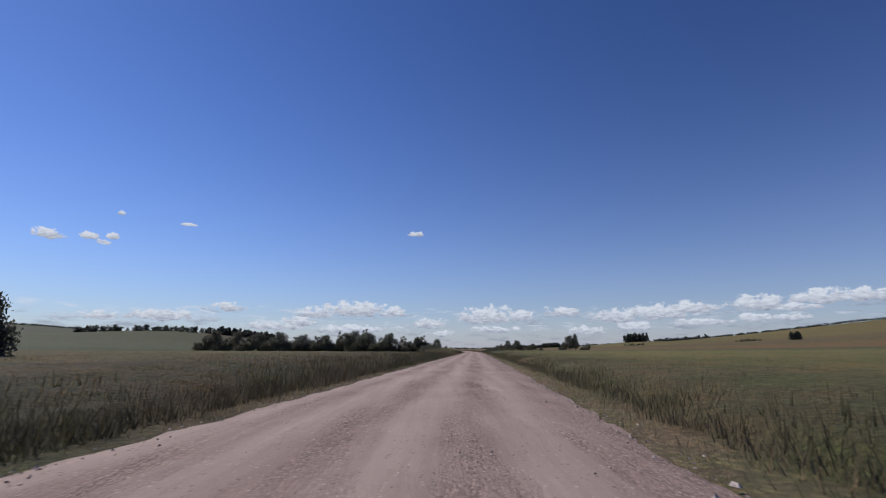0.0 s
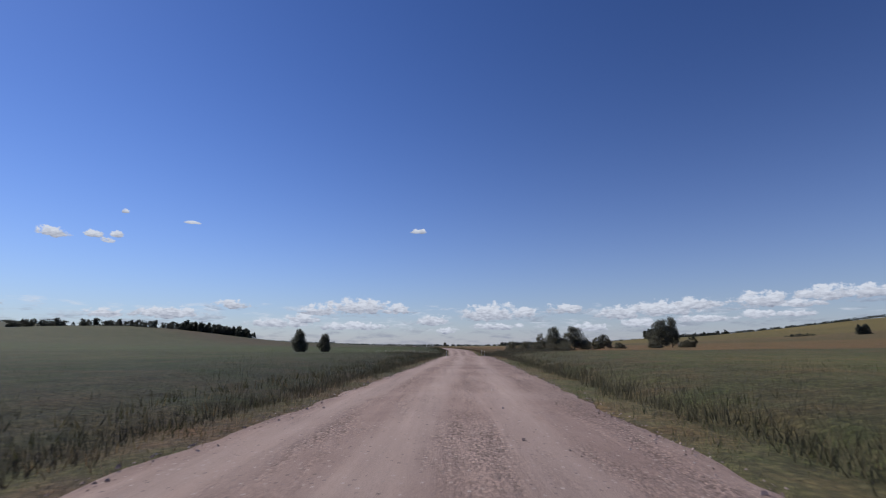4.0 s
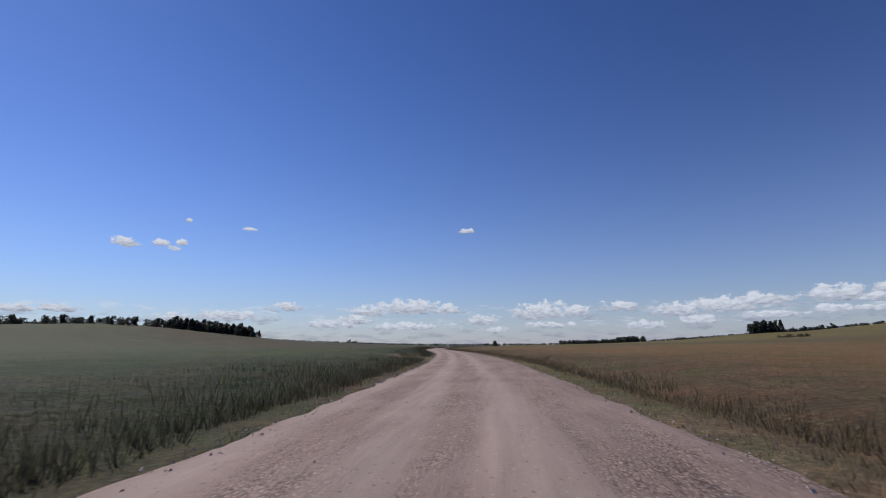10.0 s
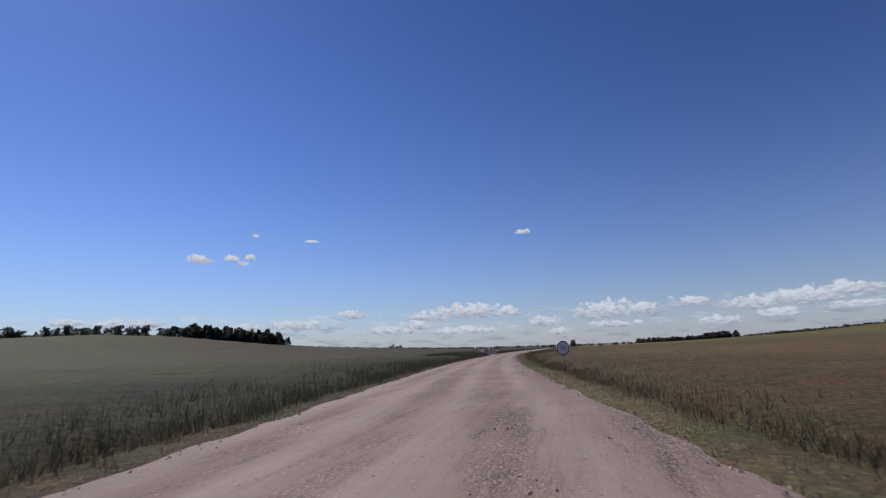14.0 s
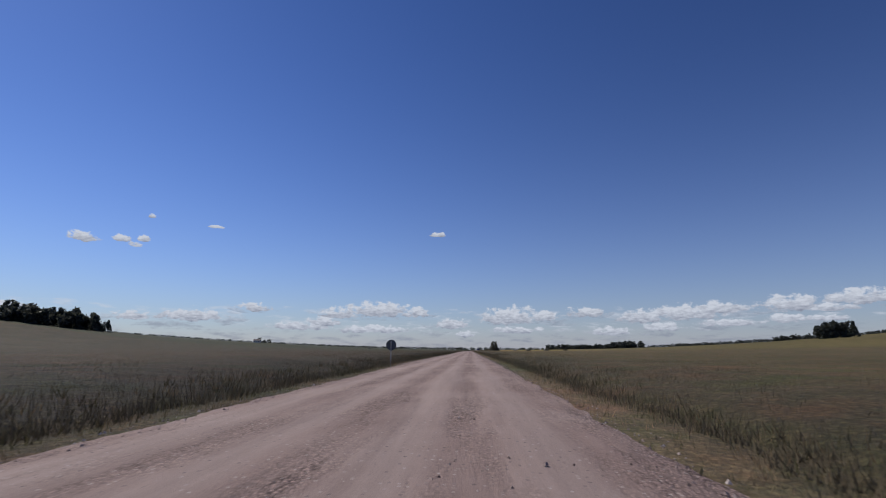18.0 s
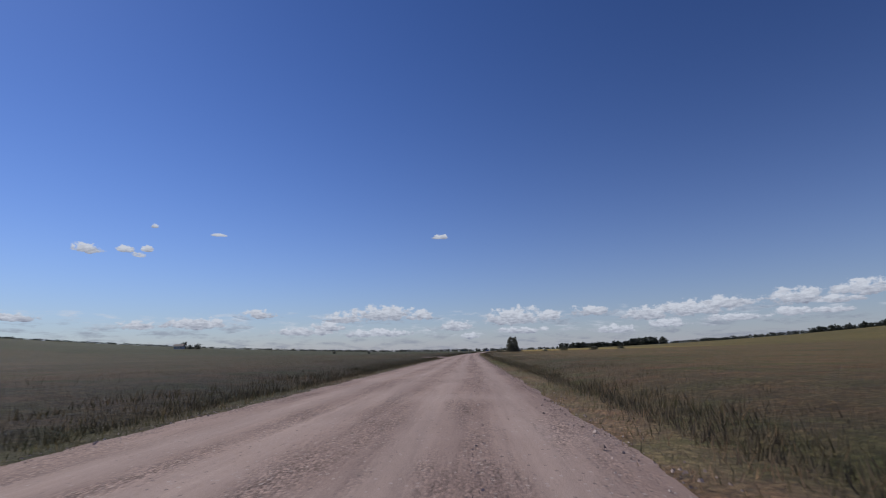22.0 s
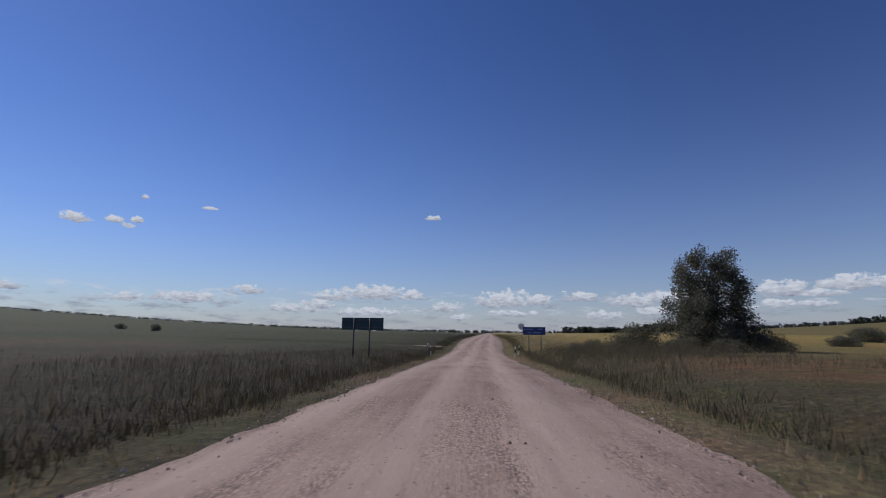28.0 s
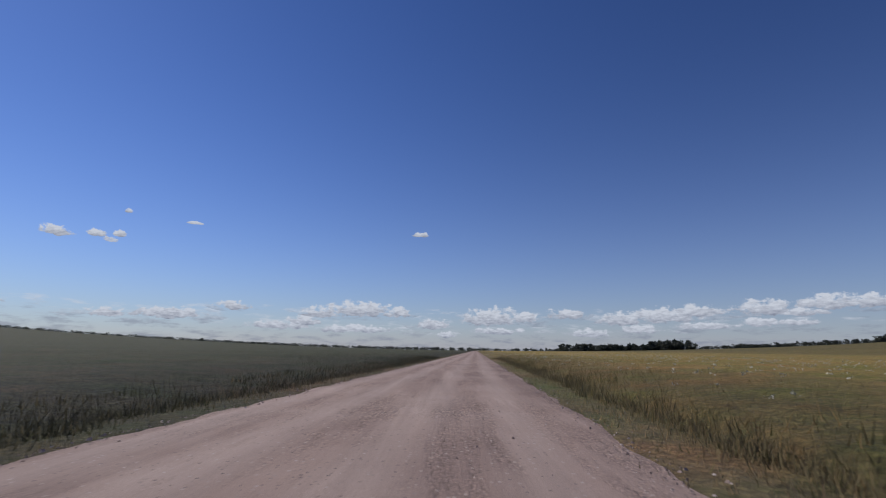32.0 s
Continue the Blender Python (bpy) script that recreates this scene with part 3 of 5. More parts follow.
def growth_colour(x, y):
    u, right, gap = side_and_gap(x, y)
    yl = np.where((y > 560) & (y < 1100), np.maximum(y - .9 * np.maximum(-u - 8, 0), 560), y)
    col = np.stack([np.where(right, np.interp(y, ZY, ZR[:, i]), np.interp(yl, ZY, ZL[:, i])) for i in range(3)], -1)
    q = np.clip(.5 + .45 * rolling(x * .6, y * .35), 0, 1)[..., None]
    verge = np.array([.19, .14, .10]) * q + np.array([.115, .108, .062]) * (1 - q)
    k = np.clip(1.35 - (gap - .3) / 1.4, 0, 1)[..., None] * .85
    col = col * (1 - k) + verge * k
    # brown weeds before the field, darkened further for shade among their stalks
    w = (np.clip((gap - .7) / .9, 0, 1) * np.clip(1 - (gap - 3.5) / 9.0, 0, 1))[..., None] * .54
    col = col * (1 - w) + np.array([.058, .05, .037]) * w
    # dry hay on the corner of the farm drive
    hay = (~right & (y > 96) & (y < 127) & (gap < 1.6))[..., None] * .6
    col = col * (1 - hay) + np.array([.26, .15, .095]) * hay
    # reddish sorrel patches in the rough ground
    p = (np.clip(rolling(x * .22, y * .16) - .25, 0, 1) * right * ((y > 985) & (y < 1082) | (y > 255) & (y < 420)) * np.clip((gap - 3) / 3, 0, 1))[..., None] * .38
    col = col * (1 - p) + np.array([.21, .10, .06]) * p
    p = (bare(x, y) * np.clip(.6 + .6 * rolling(x * 3.1, y * 2.3), 0, 1))[..., None]
    col = col * (1 - p) + np.where(((y < 60) | (y > 600) & (y < 640))[..., None], np.array([.25, .155, .115]), np.array([.44, .35, .26])) * p
    # shade painted into the colour: left growth toned down, right growth lifted
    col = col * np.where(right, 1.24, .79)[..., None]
    # far land turns to a mixed green
    f = np.clip((np.abs(u) - 22) / 120, 0, 1) * np.where(right & (y > 1095), np.clip(.3 + (u - 60) / 200, .3, .95), .85) * (.85 + .1 * rolling(x * .013, y * .009))
    f = np.clip(f, 0, 1)[..., None]
    keep_ = np.where((right & (y > 1095) & (u > 120))[..., None], .15, .65)
    return col * (1 - f) + (keep_ * col + (1 - keep_) * np.where(right[..., None], np.array([.085, .08, .046]), np.array([.066, .068, .043]))) * f


def mesh_object(name, verts, faces, mat, col=None, smooth=False, u=None):
    """faces: an (n, 3 or 4) array."""
    me = bpy.data.meshes.new(name)
    verts, faces = np.asarray(verts, np.float32), np.asarray(faces, np.int32)
    k = faces.shape[1]
    me.vertices.add(len(verts))
    me.vertices.foreach_set("co", verts.ravel())
    me.loops.add(faces.size)
    me.loops.foreach_set("vertex_index", faces.ravel())
    me.polygons.add(len(faces))
    me.polygons.foreach_set("loop_start", np.arange(0, faces.size, k, dtype=np.int32))
    me.polygons.foreach_set("loop_total", np.full(len(faces), k, np.int32))
    me.polygons.foreach_set("use_smooth", np.full(len(faces), smooth))
    if col is not None:
        a = me.color_attributes.new("col", "FLOAT_COLOR", "POINT")
        a.data.foreach_set("color", np.concatenate([col, np.ones((len(verts), 1))], 1).astype(np.float32).ravel())
    if u is not None:
        a = me.attributes.new("u", "FLOAT", "POINT")
        a.data.foreach_set("value", np.asarray(u, np.float32))
    me.materials.append(mat)
    me.update(calc_edges=True)
    me.validate()
    return new(name, me)


def grid_faces(nr, nc):
    i = np.arange(nr - 1)[:, None] * nc + np.arange(nc - 1)[None, :]
    return np.stack([i, i + 1, i + nc + 1, i + nc], -1).reshape(-1, 4)


rng = np.random.default_rng(7)

# ---- ground: one sheet to the horizon ----
gy = np.concatenate([[-900, -500, -250, -120], np.arange(-60, 1290, 0.9), np.geomspace(1291, 4300, 90)])
off = np.array([0, .35, .7, 1.0, 1.25, 1.5, 1.8, 2.1, 2.4, 2.7, 3.0, 3.5, 4.1, 4.8, 5.6, 6.6, 7.8, 9.2, 11, 13.2, 16, 19.5, 24, 30, 38, 49, 64,
                85, 115, 160, 220, 300, 360, 420, 480, 550, 630, 740, 870, 1030, 1230, 1480, 1800, 2300, 2900])
cols_u = []
for y0 in gy:
    cols_u.append(np.concatenate([-(edge_l(y0) + off[::-1]), edge_r(y0) + off]))
U = np.array(cols_u)
Yg = np.repeat(gy[:, None], U.shape[1], 1)
near = (np.abs(U) < 40) & (Yg > -60) & (Yg < 1290)
jit = rng.uniform(-.5, .5, (2,) + U.shape)
offs = np.concatenate([off[::-1], off])
gap_o = np.gradient(off)
wob_amt = (.5 * np.minimum(np.concatenate([gap_o[::-1], gap_o]), 1.2))[None, :] * near
Xg = road_xs(Yg) + U + jit[0] * wob_amt
Yg = Yg + jit[1] * .5 * near * (offs > .2)[None, :]
Hg = growth_h(Xg, Yg)
thatch = np.interp(offs, [0, 1.8, 3, 6, 13], [.3, .45, .68, .84, .93])[None, :]
Zg = soil_z(Xg, Yg) + Hg * thatch * (1 + rng.uniform(-.1, .1, U.shape) * np.clip(5 / np.maximum(offs, 1), 0, 1)[None, :]) + near * rng.uniform(-.015, .015, U.shape) * (offs > .2)[None, :]
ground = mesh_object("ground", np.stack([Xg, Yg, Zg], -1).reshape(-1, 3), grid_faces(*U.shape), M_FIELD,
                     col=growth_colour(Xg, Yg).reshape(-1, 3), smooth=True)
tagged(ground, "open farmland with grass, crops and verges", "ground", kind="structure")

# ---- the gravel road ----
ry_ = np.concatenate([np.concatenate([np.arange(-120, -5, 1.0), np.arange(-5, 1230, 0.22), np.arange(1230.3, 1300, 0.6)]), np.geomspace(1301, 3200, 60)])
frac = np.linspace(0, 1, 17)
Ur = -edge_l(ry_)[:, None] * (1 - frac) + edge_r(ry_)[:, None] * frac
Ur[:, 0] += rng.uniform(-.02, .02, len(ry_)) + .06 * np.sin(ry_ * 2.3 + np.sin(ry_ * .9)) + .05 * np.sin(ry_ * .7) * np.sin(ry_ * .31)
Ur[:, -1] += rng.uniform(-.02, .02, len(ry_)) + .05 * np.sin(ry_ * 2.1 + 2 * np.sin(ry_ * .7)) + .05 * np.sin(ry_ * .8) * np.sin(ry_ * .27)
Yr = np.repeat(ry_[:, None], 17, 1)
Zr = .012 + .05 * np.sin(np.pi * frac)[None, :] - .05 * np.sin(np.pi * .66) + rng.uniform(-.008, .008, Ur.shape)
Zr = Zr + .018 * np.sin(Yr * 1.9 + 2 * np.sin(Yr * .11)) * np.exp(-((Ur - .4) / 1.6) ** 2) * (np.sin(Yr * .05) > .2)
Zr[:, [0, -1]] -= .03
Zr += .02
Zr += dip(Yr)
road = mesh_object("road", np.stack([road_xs(Yr) + Ur, Yr, Zr], -1).reshape(-1, 3), grid_faces(*Ur.shape), M_GRAVEL,
                   smooth=True, u=Ur.ravel())
tagged(road, "pinkish unpaved gravel road with packed wheel tracks", "road", kind="structure")


def track_strip(name, pts, w, mat, label):
    p = np.array(pts, float)
    d = np.r_[0, np.cumsum(np.hypot(*np.diff(p, axis=0).T))]
    s = np.linspace(0, d[-1], max(6, int(d[-1] / .8)))
    x, y = np.interp(s, d, p[:, 0]), np.interp(s, d, p[:, 1])
    for _ in range(3):
        x[1:-1], y[1:-1] = (x[:-2] + 2 * x[1:-1] + x[2:]) / 4, (y[:-2] + 2 * y[1:-1] + y[2:]) / 4
    tx, ty = np.gradient(x), np.gradient(y)
    n = np.hypot(tx, ty)
    f = np.linspace(-1, 1, 9)
    flare = 1 + (.6 * np.exp(-s / 5.0) if name == "side_road" else 1.3 * np.exp(-s / 4.0)) * (w > 1.85)
    if name == "works_apron":
        flare = .15 + .85 * np.sin(np.pi * s / s[-1]) ** .6
    ww = (w * flare)[:, None] * f[None, :] + rng.uniform(-.06, .06, (len(s), 9)) * (np.abs(f) > .9)
    X, Yt = x[:, None] + ww * (ty / n)[:, None], y[:, None] - ww * (tx / n)[:, None]
    Z = soil_z(X, Yt) + .075 - .1 * np.abs(f)[None, :] ** 6 + rng.uniform(-.01, .012, X.shape)
    _, _, gap = side_and_gap(X, Yt)
    Z = np.where(gap < .35, dip(Yt) - .05 - .1 * np.clip(-gap, 0, 1), Z)
    Z[:, [0, -1]] -= .25
    Z[[0, -1], :] -= .25
    ob = mesh_object(name, np.stack([X, Yt, Z], -1).reshape(-1, 3), grid_faces(len(s), 9), mat, smooth=True, u=(ww + 9).ravel())
    return tagged(ob, label, "track", kind="structure")


TRACK_LOOK = {"farm_drive": (M_GRAVEL, "gravel farm drive leaving the road beside bushes"),
              "side_road": (M_GRAVEL, "gravel side road running off across the fields"),
              "works_apron": (M_GRAVEL, "trampled gravel apron at the roadworks"),
              "field_path": (M_DIRT, "worn earth path into the meadow")}
for tname, look_ in TRACK_LOOK.items():
    track_strip(tname, *TRACKS[tname], *look_)

# gravel mouth of the side road: one sheet that dips under the grass at its rim
jx, jy = np.meshgrid(np.arange(-33, -15.4, .3), np.arange(909, 938, .3))
_, _, jgap = side_and_gap(jx, jy)
jd = track_distance(jx, jy) + .04 * rolling(jx * 1.9, jy * 2.3)
jz = np.where(jgap < .35, dip(jy) - .022 - .2 * np.clip(-jgap - .15, 0, 1), soil_z(jx, jy) + .075 + .01 * rolling(jx * 5, jy * 4)) - .35 * np.clip(jd + .1, 0, 1)
jf = grid_faces(*jx.shape)
jf = jf[(jd.ravel()[jf] < .9).any(1) & (jgap.ravel()[jf] > -.8).any(1)]
tagged(mesh_object("junction_mouth", np.stack([jx, jy, jz], -1).reshape(-1, 3), jf, M_GRAVEL, smooth=True, u=np.full(jx.size, 9.0)),
       "wide gravel mouth where the side road joins", "road", kind="structure")


# ---- grass ----
def surface_z(x, y):
    return soil_z(x, y) + growth_h(x, y)


def blades(name, x, y, z, height, width, per, colour, mat, lean=.35, spread=.12, simple=False):
    """Tufts of bent blades: quad and tip, all in one mesh."""
    n = len(x) * per
    rep = lambda a: np.repeat(a, per, 0)
    bx, by, bz = rep(x) + rng.normal(0, spread, n), rep(y) + rng.normal(0, spread, n), rep(z) - .04
    h = rep(height) * rng.uniform(.55, 1.15, n)
    a = rng.uniform(0, 2 * np.pi, n)
    wx, wy = np.cos(a) * width / 2, np.sin(a) * width / 2
    la = rng.uniform(0, 2 * np.pi, n)
    l1 = lean * h * rng.uniform(.1, 1, n)
    lx, ly = np.cos(la) * l1, np.sin(la) * l1
    if simple:
        V = np.empty((n, 3, 3), np.float32)
        V[:, 0] = np.stack([bx - wx, by - wy, bz], -1)
        V[:, 1] = np.stack([bx + wx, by + wy, bz], -1)
        V[:, 2] = np.stack([bx + lx, by + ly, bz + h], -1)
        col = np.repeat(rep(colour * rng.uniform(.82, 1.18, (len(x), 1))), 3, 0)
        return mesh_object(name, V.reshape(-1, 3), np.arange(n * 3).reshape(n, 3), mat, col=col)
    V = np.empty((n, 5, 3), np.float32)
    V[:, 0] = np.stack([bx - wx, by - wy, bz], -1)
    V[:, 1] = np.stack([bx + wx, by + wy, bz], -1)
    V[:, 2] = np.stack([bx + wx * .8 + lx * .35, by + wy * .8 + ly * .35, bz + h * .6], -1)
    V[:, 3] = np.stack([bx - wx * .8 + lx * .35, by - wy * .8 + ly * .35, bz + h * .6], -1)
    V[:, 4] = np.stack([bx + lx, by + ly, bz + h], -1)
    b = np.arange(n)[:, None] * 5
    F = np.concatenate([b + [0, 1, 2], b + [0, 2, 3], b + [3, 2, 4]], 0)
    col = np.repeat(rep(colour * rng.uniform(.75, 1.25, (len(x), 1))), 5, 0)
    return mesh_object(name, V.reshape(-1, 3), F, mat, col=col)


def scatter(n, g0, g1, y0=-15, y1=1275, power=1.0):
    y = rng.uniform(y0, y1, n)
    right = rng.random(n) < .5
    g = g0 + (g1 - g0) * rng.random(n) ** power
    x = road_xs(y) + np.where(right, edge_r(y) + g, -edge_l(y) - g)
    keep = track_distance(x, y) > .15
    return x[keep], y[keep], g[keep]


x, y, g = scatter(62000, -.25, 2.1, power=.8)
patchy = rolling(x * 1.3, y * .8) > -.8
x, y, g = x[patchy], y[patchy], g[patchy]
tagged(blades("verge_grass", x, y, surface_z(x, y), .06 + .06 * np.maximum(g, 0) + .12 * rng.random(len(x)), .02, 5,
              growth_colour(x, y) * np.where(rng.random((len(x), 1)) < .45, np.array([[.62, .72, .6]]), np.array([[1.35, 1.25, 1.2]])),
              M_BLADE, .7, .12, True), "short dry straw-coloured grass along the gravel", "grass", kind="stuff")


def zone_height(x, y):
    return np.where(x > road_xs(y), np.interp(y, ZY, ZHR), np.interp(y, ZY, ZHL))


def patch_height(x, y):
    return .8 + .3 * np.clip(rolling(x * .8, y * .7), -1.2, 1.2)


def edge_height(x, y):
    return 1.0 + .14 * np.clip(rolling(x * .8, y * .45), -1.2, 1.2)


def thatch_z(x, y, g):
    return soil_z(x, y) + growth_h(x, y) * np.interp(g, [0, 1.8, 3, 6, 13], [.3, .45, .68, .84, .93]) - .04


x, y, g = scatter(30000, .5, 2.0)
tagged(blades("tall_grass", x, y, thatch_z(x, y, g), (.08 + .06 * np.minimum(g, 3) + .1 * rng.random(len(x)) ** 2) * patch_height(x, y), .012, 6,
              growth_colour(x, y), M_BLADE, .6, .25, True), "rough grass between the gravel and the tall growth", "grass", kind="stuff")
x, y, g = scatter(115000, .0, 4.6, power=1.75)
right = x > road_xs(y)
x = x + np.where(right, 1, -1) * verge_width(right, y)
g = g + verge_width(right, y)
clear = np.clip(track_distance(x, y) / 1.0, 0, 1) * (1 - .9 * bare(x, y))
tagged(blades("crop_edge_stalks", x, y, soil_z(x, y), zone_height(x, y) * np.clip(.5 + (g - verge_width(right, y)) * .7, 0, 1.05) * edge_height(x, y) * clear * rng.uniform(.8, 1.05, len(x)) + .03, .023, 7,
              growth_colour(x, y), M_STALK_SHADE, .65, .17, True), "dense dark stalks at the edge of the crop", "grass", kind="stuff")
x, y, g = scatter(56000, 3.6, 13, power=1.4)
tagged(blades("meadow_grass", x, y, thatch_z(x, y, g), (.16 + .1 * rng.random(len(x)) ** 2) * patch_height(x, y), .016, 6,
              growth_colour(x, y), M_STALK_SHADE, .5, .4, True), "dense meadow grass behind the verge", "grass", kind="stuff")
x, y, g = scatter(40000, 11.0, 45, power=1.5)
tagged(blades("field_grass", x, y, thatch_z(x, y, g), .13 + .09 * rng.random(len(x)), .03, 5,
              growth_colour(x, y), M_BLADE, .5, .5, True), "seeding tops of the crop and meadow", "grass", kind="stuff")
# rank weeds in front of the bushes, in the ditches and round the roadworks
def rank_growth(n, y0, y1, g0, g1, side, h, tone, label):
    wy = rng.uniform(y0, y1, n)
    wg = g0 + (g1 - g0) * rng.random(n)
    wx = road_xs(wy) + side * (np.where(side > 0, edge_r(wy), edge_l(wy)) + wg)
    hh = h * np.clip(.45 + (wg - g0) * .6, 0, 1) * rng.uniform(.55, 1.1, n)
    col = np.tile(tone, (n, 1)) * rng.uniform(.7, 1.35, (n, 1))
    tagged(blades("rank_weeds", wx, wy, soil_z(wx, wy), hh, .022, 6, col, M_STALK_SHADE, .6, .22, True), label, "weeds", kind="stuff")


rank_growth(3600, 86, 125, 1.3, 6.5, -1, 1.15, (.19, .16, .095), "rank tall weeds in front of bushes")
rank_growth(3000, 205, 252, 1.4, 9.0, 1, .95, (.10, .09, .06), "rank dark weeds in the culvert ditch")
rank_growth(2200, 205, 238, 1.2, 7.0, -1, .7, (.085, .08, .052), "rank dark weeds beside marker posts")
rank_growth(4600, 598, 628, 2.3, 9.0, -1, .95, (.085, .072, .05), "rank weeds behind the warning panels")
rank_growth(2600, 602, 633, 1.0, 8.0, 1, .5, (.125, .098, .072), "trampled brown weeds beside the road")
rank_growth(3000, 1062, 1092, 2.0, 12.0, 1, .85, (.135, .115, .078), "rank weeds in the ditch near a tree")
rank_growth(2600, 1052, 1092, 1.6, 8.0, -1, .7, (.12, .102, .072), "rank brown weeds below the board sign")


# ---- builders ----
def empty(name, x, y, z, rz=0.0, label="", category="", group=""):
    ob = new(name)
    ob.empty_display_size = .2
    ob.matrix_basis = pose(x, y, z, 0, 0, rz)
    return tagged(ob, label, category, group)


def part(name, bm, mat, parent, label="", smooth=False):
    me = bpy.data.meshes.new(name)
    if smooth:
        for f in bm.faces:
            f.smooth = True
    bm.to_mesh(me)
    bm.free()
    me.materials.append(mat)
    ob = new(name, me)
    ob.parent = parent
    return tagged(ob, label)


def box(sx, sy, sz, m=None, bev=0.0, bm=None):
    own = bm is None
    bm = bm or bmesh.new()
    r = bmesh.ops.create_cube(bm, size=1.0, matrix=(m or Matrix()) @ Matrix.Diagonal((sx, sy, sz, 1)))
    if bev and own:
        bmesh.ops.bevel(bm, geom=bm.edges[:], offset=bev, segments=2, affect="EDGES")
    return bm


def tube(p0, p1, r0, r1=None, seg=10, bm=None):
    bm = bm or bmesh.new()
    p0, p1 = Vector(p0), Vector(p1)
    d = p1 - p0
    m = Matrix.Translation((p0 + p1) / 2) @ d.to_track_quat("Z", "Y").to_matrix().to_4x4()
    bmesh.ops.create_cone(bm, cap_ends=True, segments=seg, radius1=r0, radius2=r1 if r1 is not None else r0, depth=d.length, matrix=m)
    return bm


def text_mesh(body, size, mat, parent, m, name="lettering"):
    cu = bpy.data.curves.new(name, "FONT")
    cu.body, cu.size, cu.extrude, cu.align_x, cu.align_y = body, size, .002, "CENTER", "CENTER"
    tmp = bpy.data.objects.new("tmp", cu)
    scene.collection.objects.link(tmp)
    bpy.context.view_layer.update()
    me = bpy.data.meshes.new_from_object(tmp.evaluated_get(bpy.context.evaluated_depsgraph_get()))
    bpy.data.objects.remove(tmp)
    me.materials.clear()
    me.materials.append(mat)
    ob = new(name, me)
    ob.parent = parent
    ob.matrix_basis = m
    return ob


def leaf_cards(pts, size, tri=False):
    """Small bent leaf quads at random turns."""
    n = len(pts)
    a = rng.normal(size=(n, 3))
    a /= np.linalg.norm(a, axis=1)[:, None]
    b = np.cross(a, rng.normal(size=(n, 3)))
    b /= np.linalg.norm(b, axis=1)[:, None]
    s = (size * rng.uniform(.6, 1.35, n))[:, None]
    V = np.stack([pts - a * s, pts + b * s * .55, pts + a * s, pts - b * s * .55], 1)
    F = np.arange(n * 4).reshape(n, 4)
    return V.reshape(-1, 3), F


def crown_points(clumps, n):
    """clumps: rows of x, y, z, rx, rz. Points thickest near each clump's skin."""
    c = np.asarray(clumps)
    w = c[:, 3] ** 2 * c[:, 4]
    k = rng.choice(len(c), n, p=w / w.sum())
    d = rng.normal(size=(n, 3))
    d /= np.linalg.norm(d, axis=1)[:, None]
    r = rng.random(n) ** .35 * (1 + .18 * rng.normal(size=n))
    return c[k, :3] + d * r[:, None] * np.stack([c[k, 3], c[k, 3], c[k, 4]], -1)


def add_tree(name, height, width, base, leaves, size, mat, label, category, clumps=16, stems=1, top=.55, seed=0):
    """Trunk or stems, limbs and a crown of leaf clumps, at the origin."""
    global rng
    keep, rng = rng, np.random.default_rng(seed)
    root = empty(name, 0, 0, 0, 0, label, category)
    cl = []
    for i in range(clumps):
        f = (i + .5) / clumps
        cr0 = width * .17
        zz = base + cr0 * .5 + (height - base - cr0 * 1.3) * f
        shape = math.sin(math.pi * (.25 + .68 * f)) ** .85 if stems < 3 else math.sin(math.pi * (.17 + .72 * f)) ** .85
        rad = width / 2 * max(.3, shape)
        a = i * 2.4 + rng.uniform(-.4, .4)
        r = rad * rng.uniform(.3, .85)
        cr = width * rng.uniform(.13, .23) * (1.05 - (.25 if stems != 2 else .5) * f)
        if name == "willow_tree":
            rad = width / 2 * (.95 - .48 * f ** 2.1) * (1 - .3 * (f < .06))
            r = rad * rng.uniform(.35, .95)
            cr = width * rng.uniform(.09, .16) * (1.05 - .45 * f)
        cl.append((math.cos(a) * r, math.sin(a) * r, zz - cr * .4, cr, cr * rng.uniform(.8, 1.2)))
    for s in range(stems):
        a = s * 2.1 + .4
        foot = Vector((math.cos(a) * .12 * (stems > 1), math.sin(a) * .12 * (stems > 1), -.1))
        head = Vector((math.cos(a) * width * .16 * (stems > 1), math.sin(a) * width * .16 * (stems > 1), height * .72))
        r0 = .022 * height / math.sqrt(stems)
        bm = tube(foot, foot.lerp(head, .5) + Vector((.03, -.02, 0)) * height * .3, r0, r0 * .62, 8)
        tube(foot.lerp(head, .5) + Vector((.03, -.02, 0)) * height * .3, head, r0 * .62, r0 * .2, 7, bm)
        part("trunk" if stems == 1 else "stem", bm, M_BARK, root, smooth=True)
    for i, c in enumerate(cl):
        if i % 3 == 0 and c[2] > height * .2:
            z0 = max(.15 * height, c[2] - .2 * height)
            part("limb", tube((0, 0, min(z0, height * .7)), c[:3], .008 * height, .003 * height, 6), M_BARK, root)
    V, F = leaf_cards(crown_points(cl, leaves), size)
    V[:, 2] = np.maximum(V[:, 2], .02)
    ob = mesh_object("crown", V, F, mat)
    ob.parent = root
    rng = keep
    return root


def place(ob, x, y, sink=0.03, rz=0.0, s=1.0, sz=None, lean=0.0, z=None):
    zz = float(soil_z(np.array(x), np.array(y))) - sink if z is None else z
    return pose(x, y, zz, 0, lean, rz) @ Matrix.Diagonal((s, s, sz or s, 1))


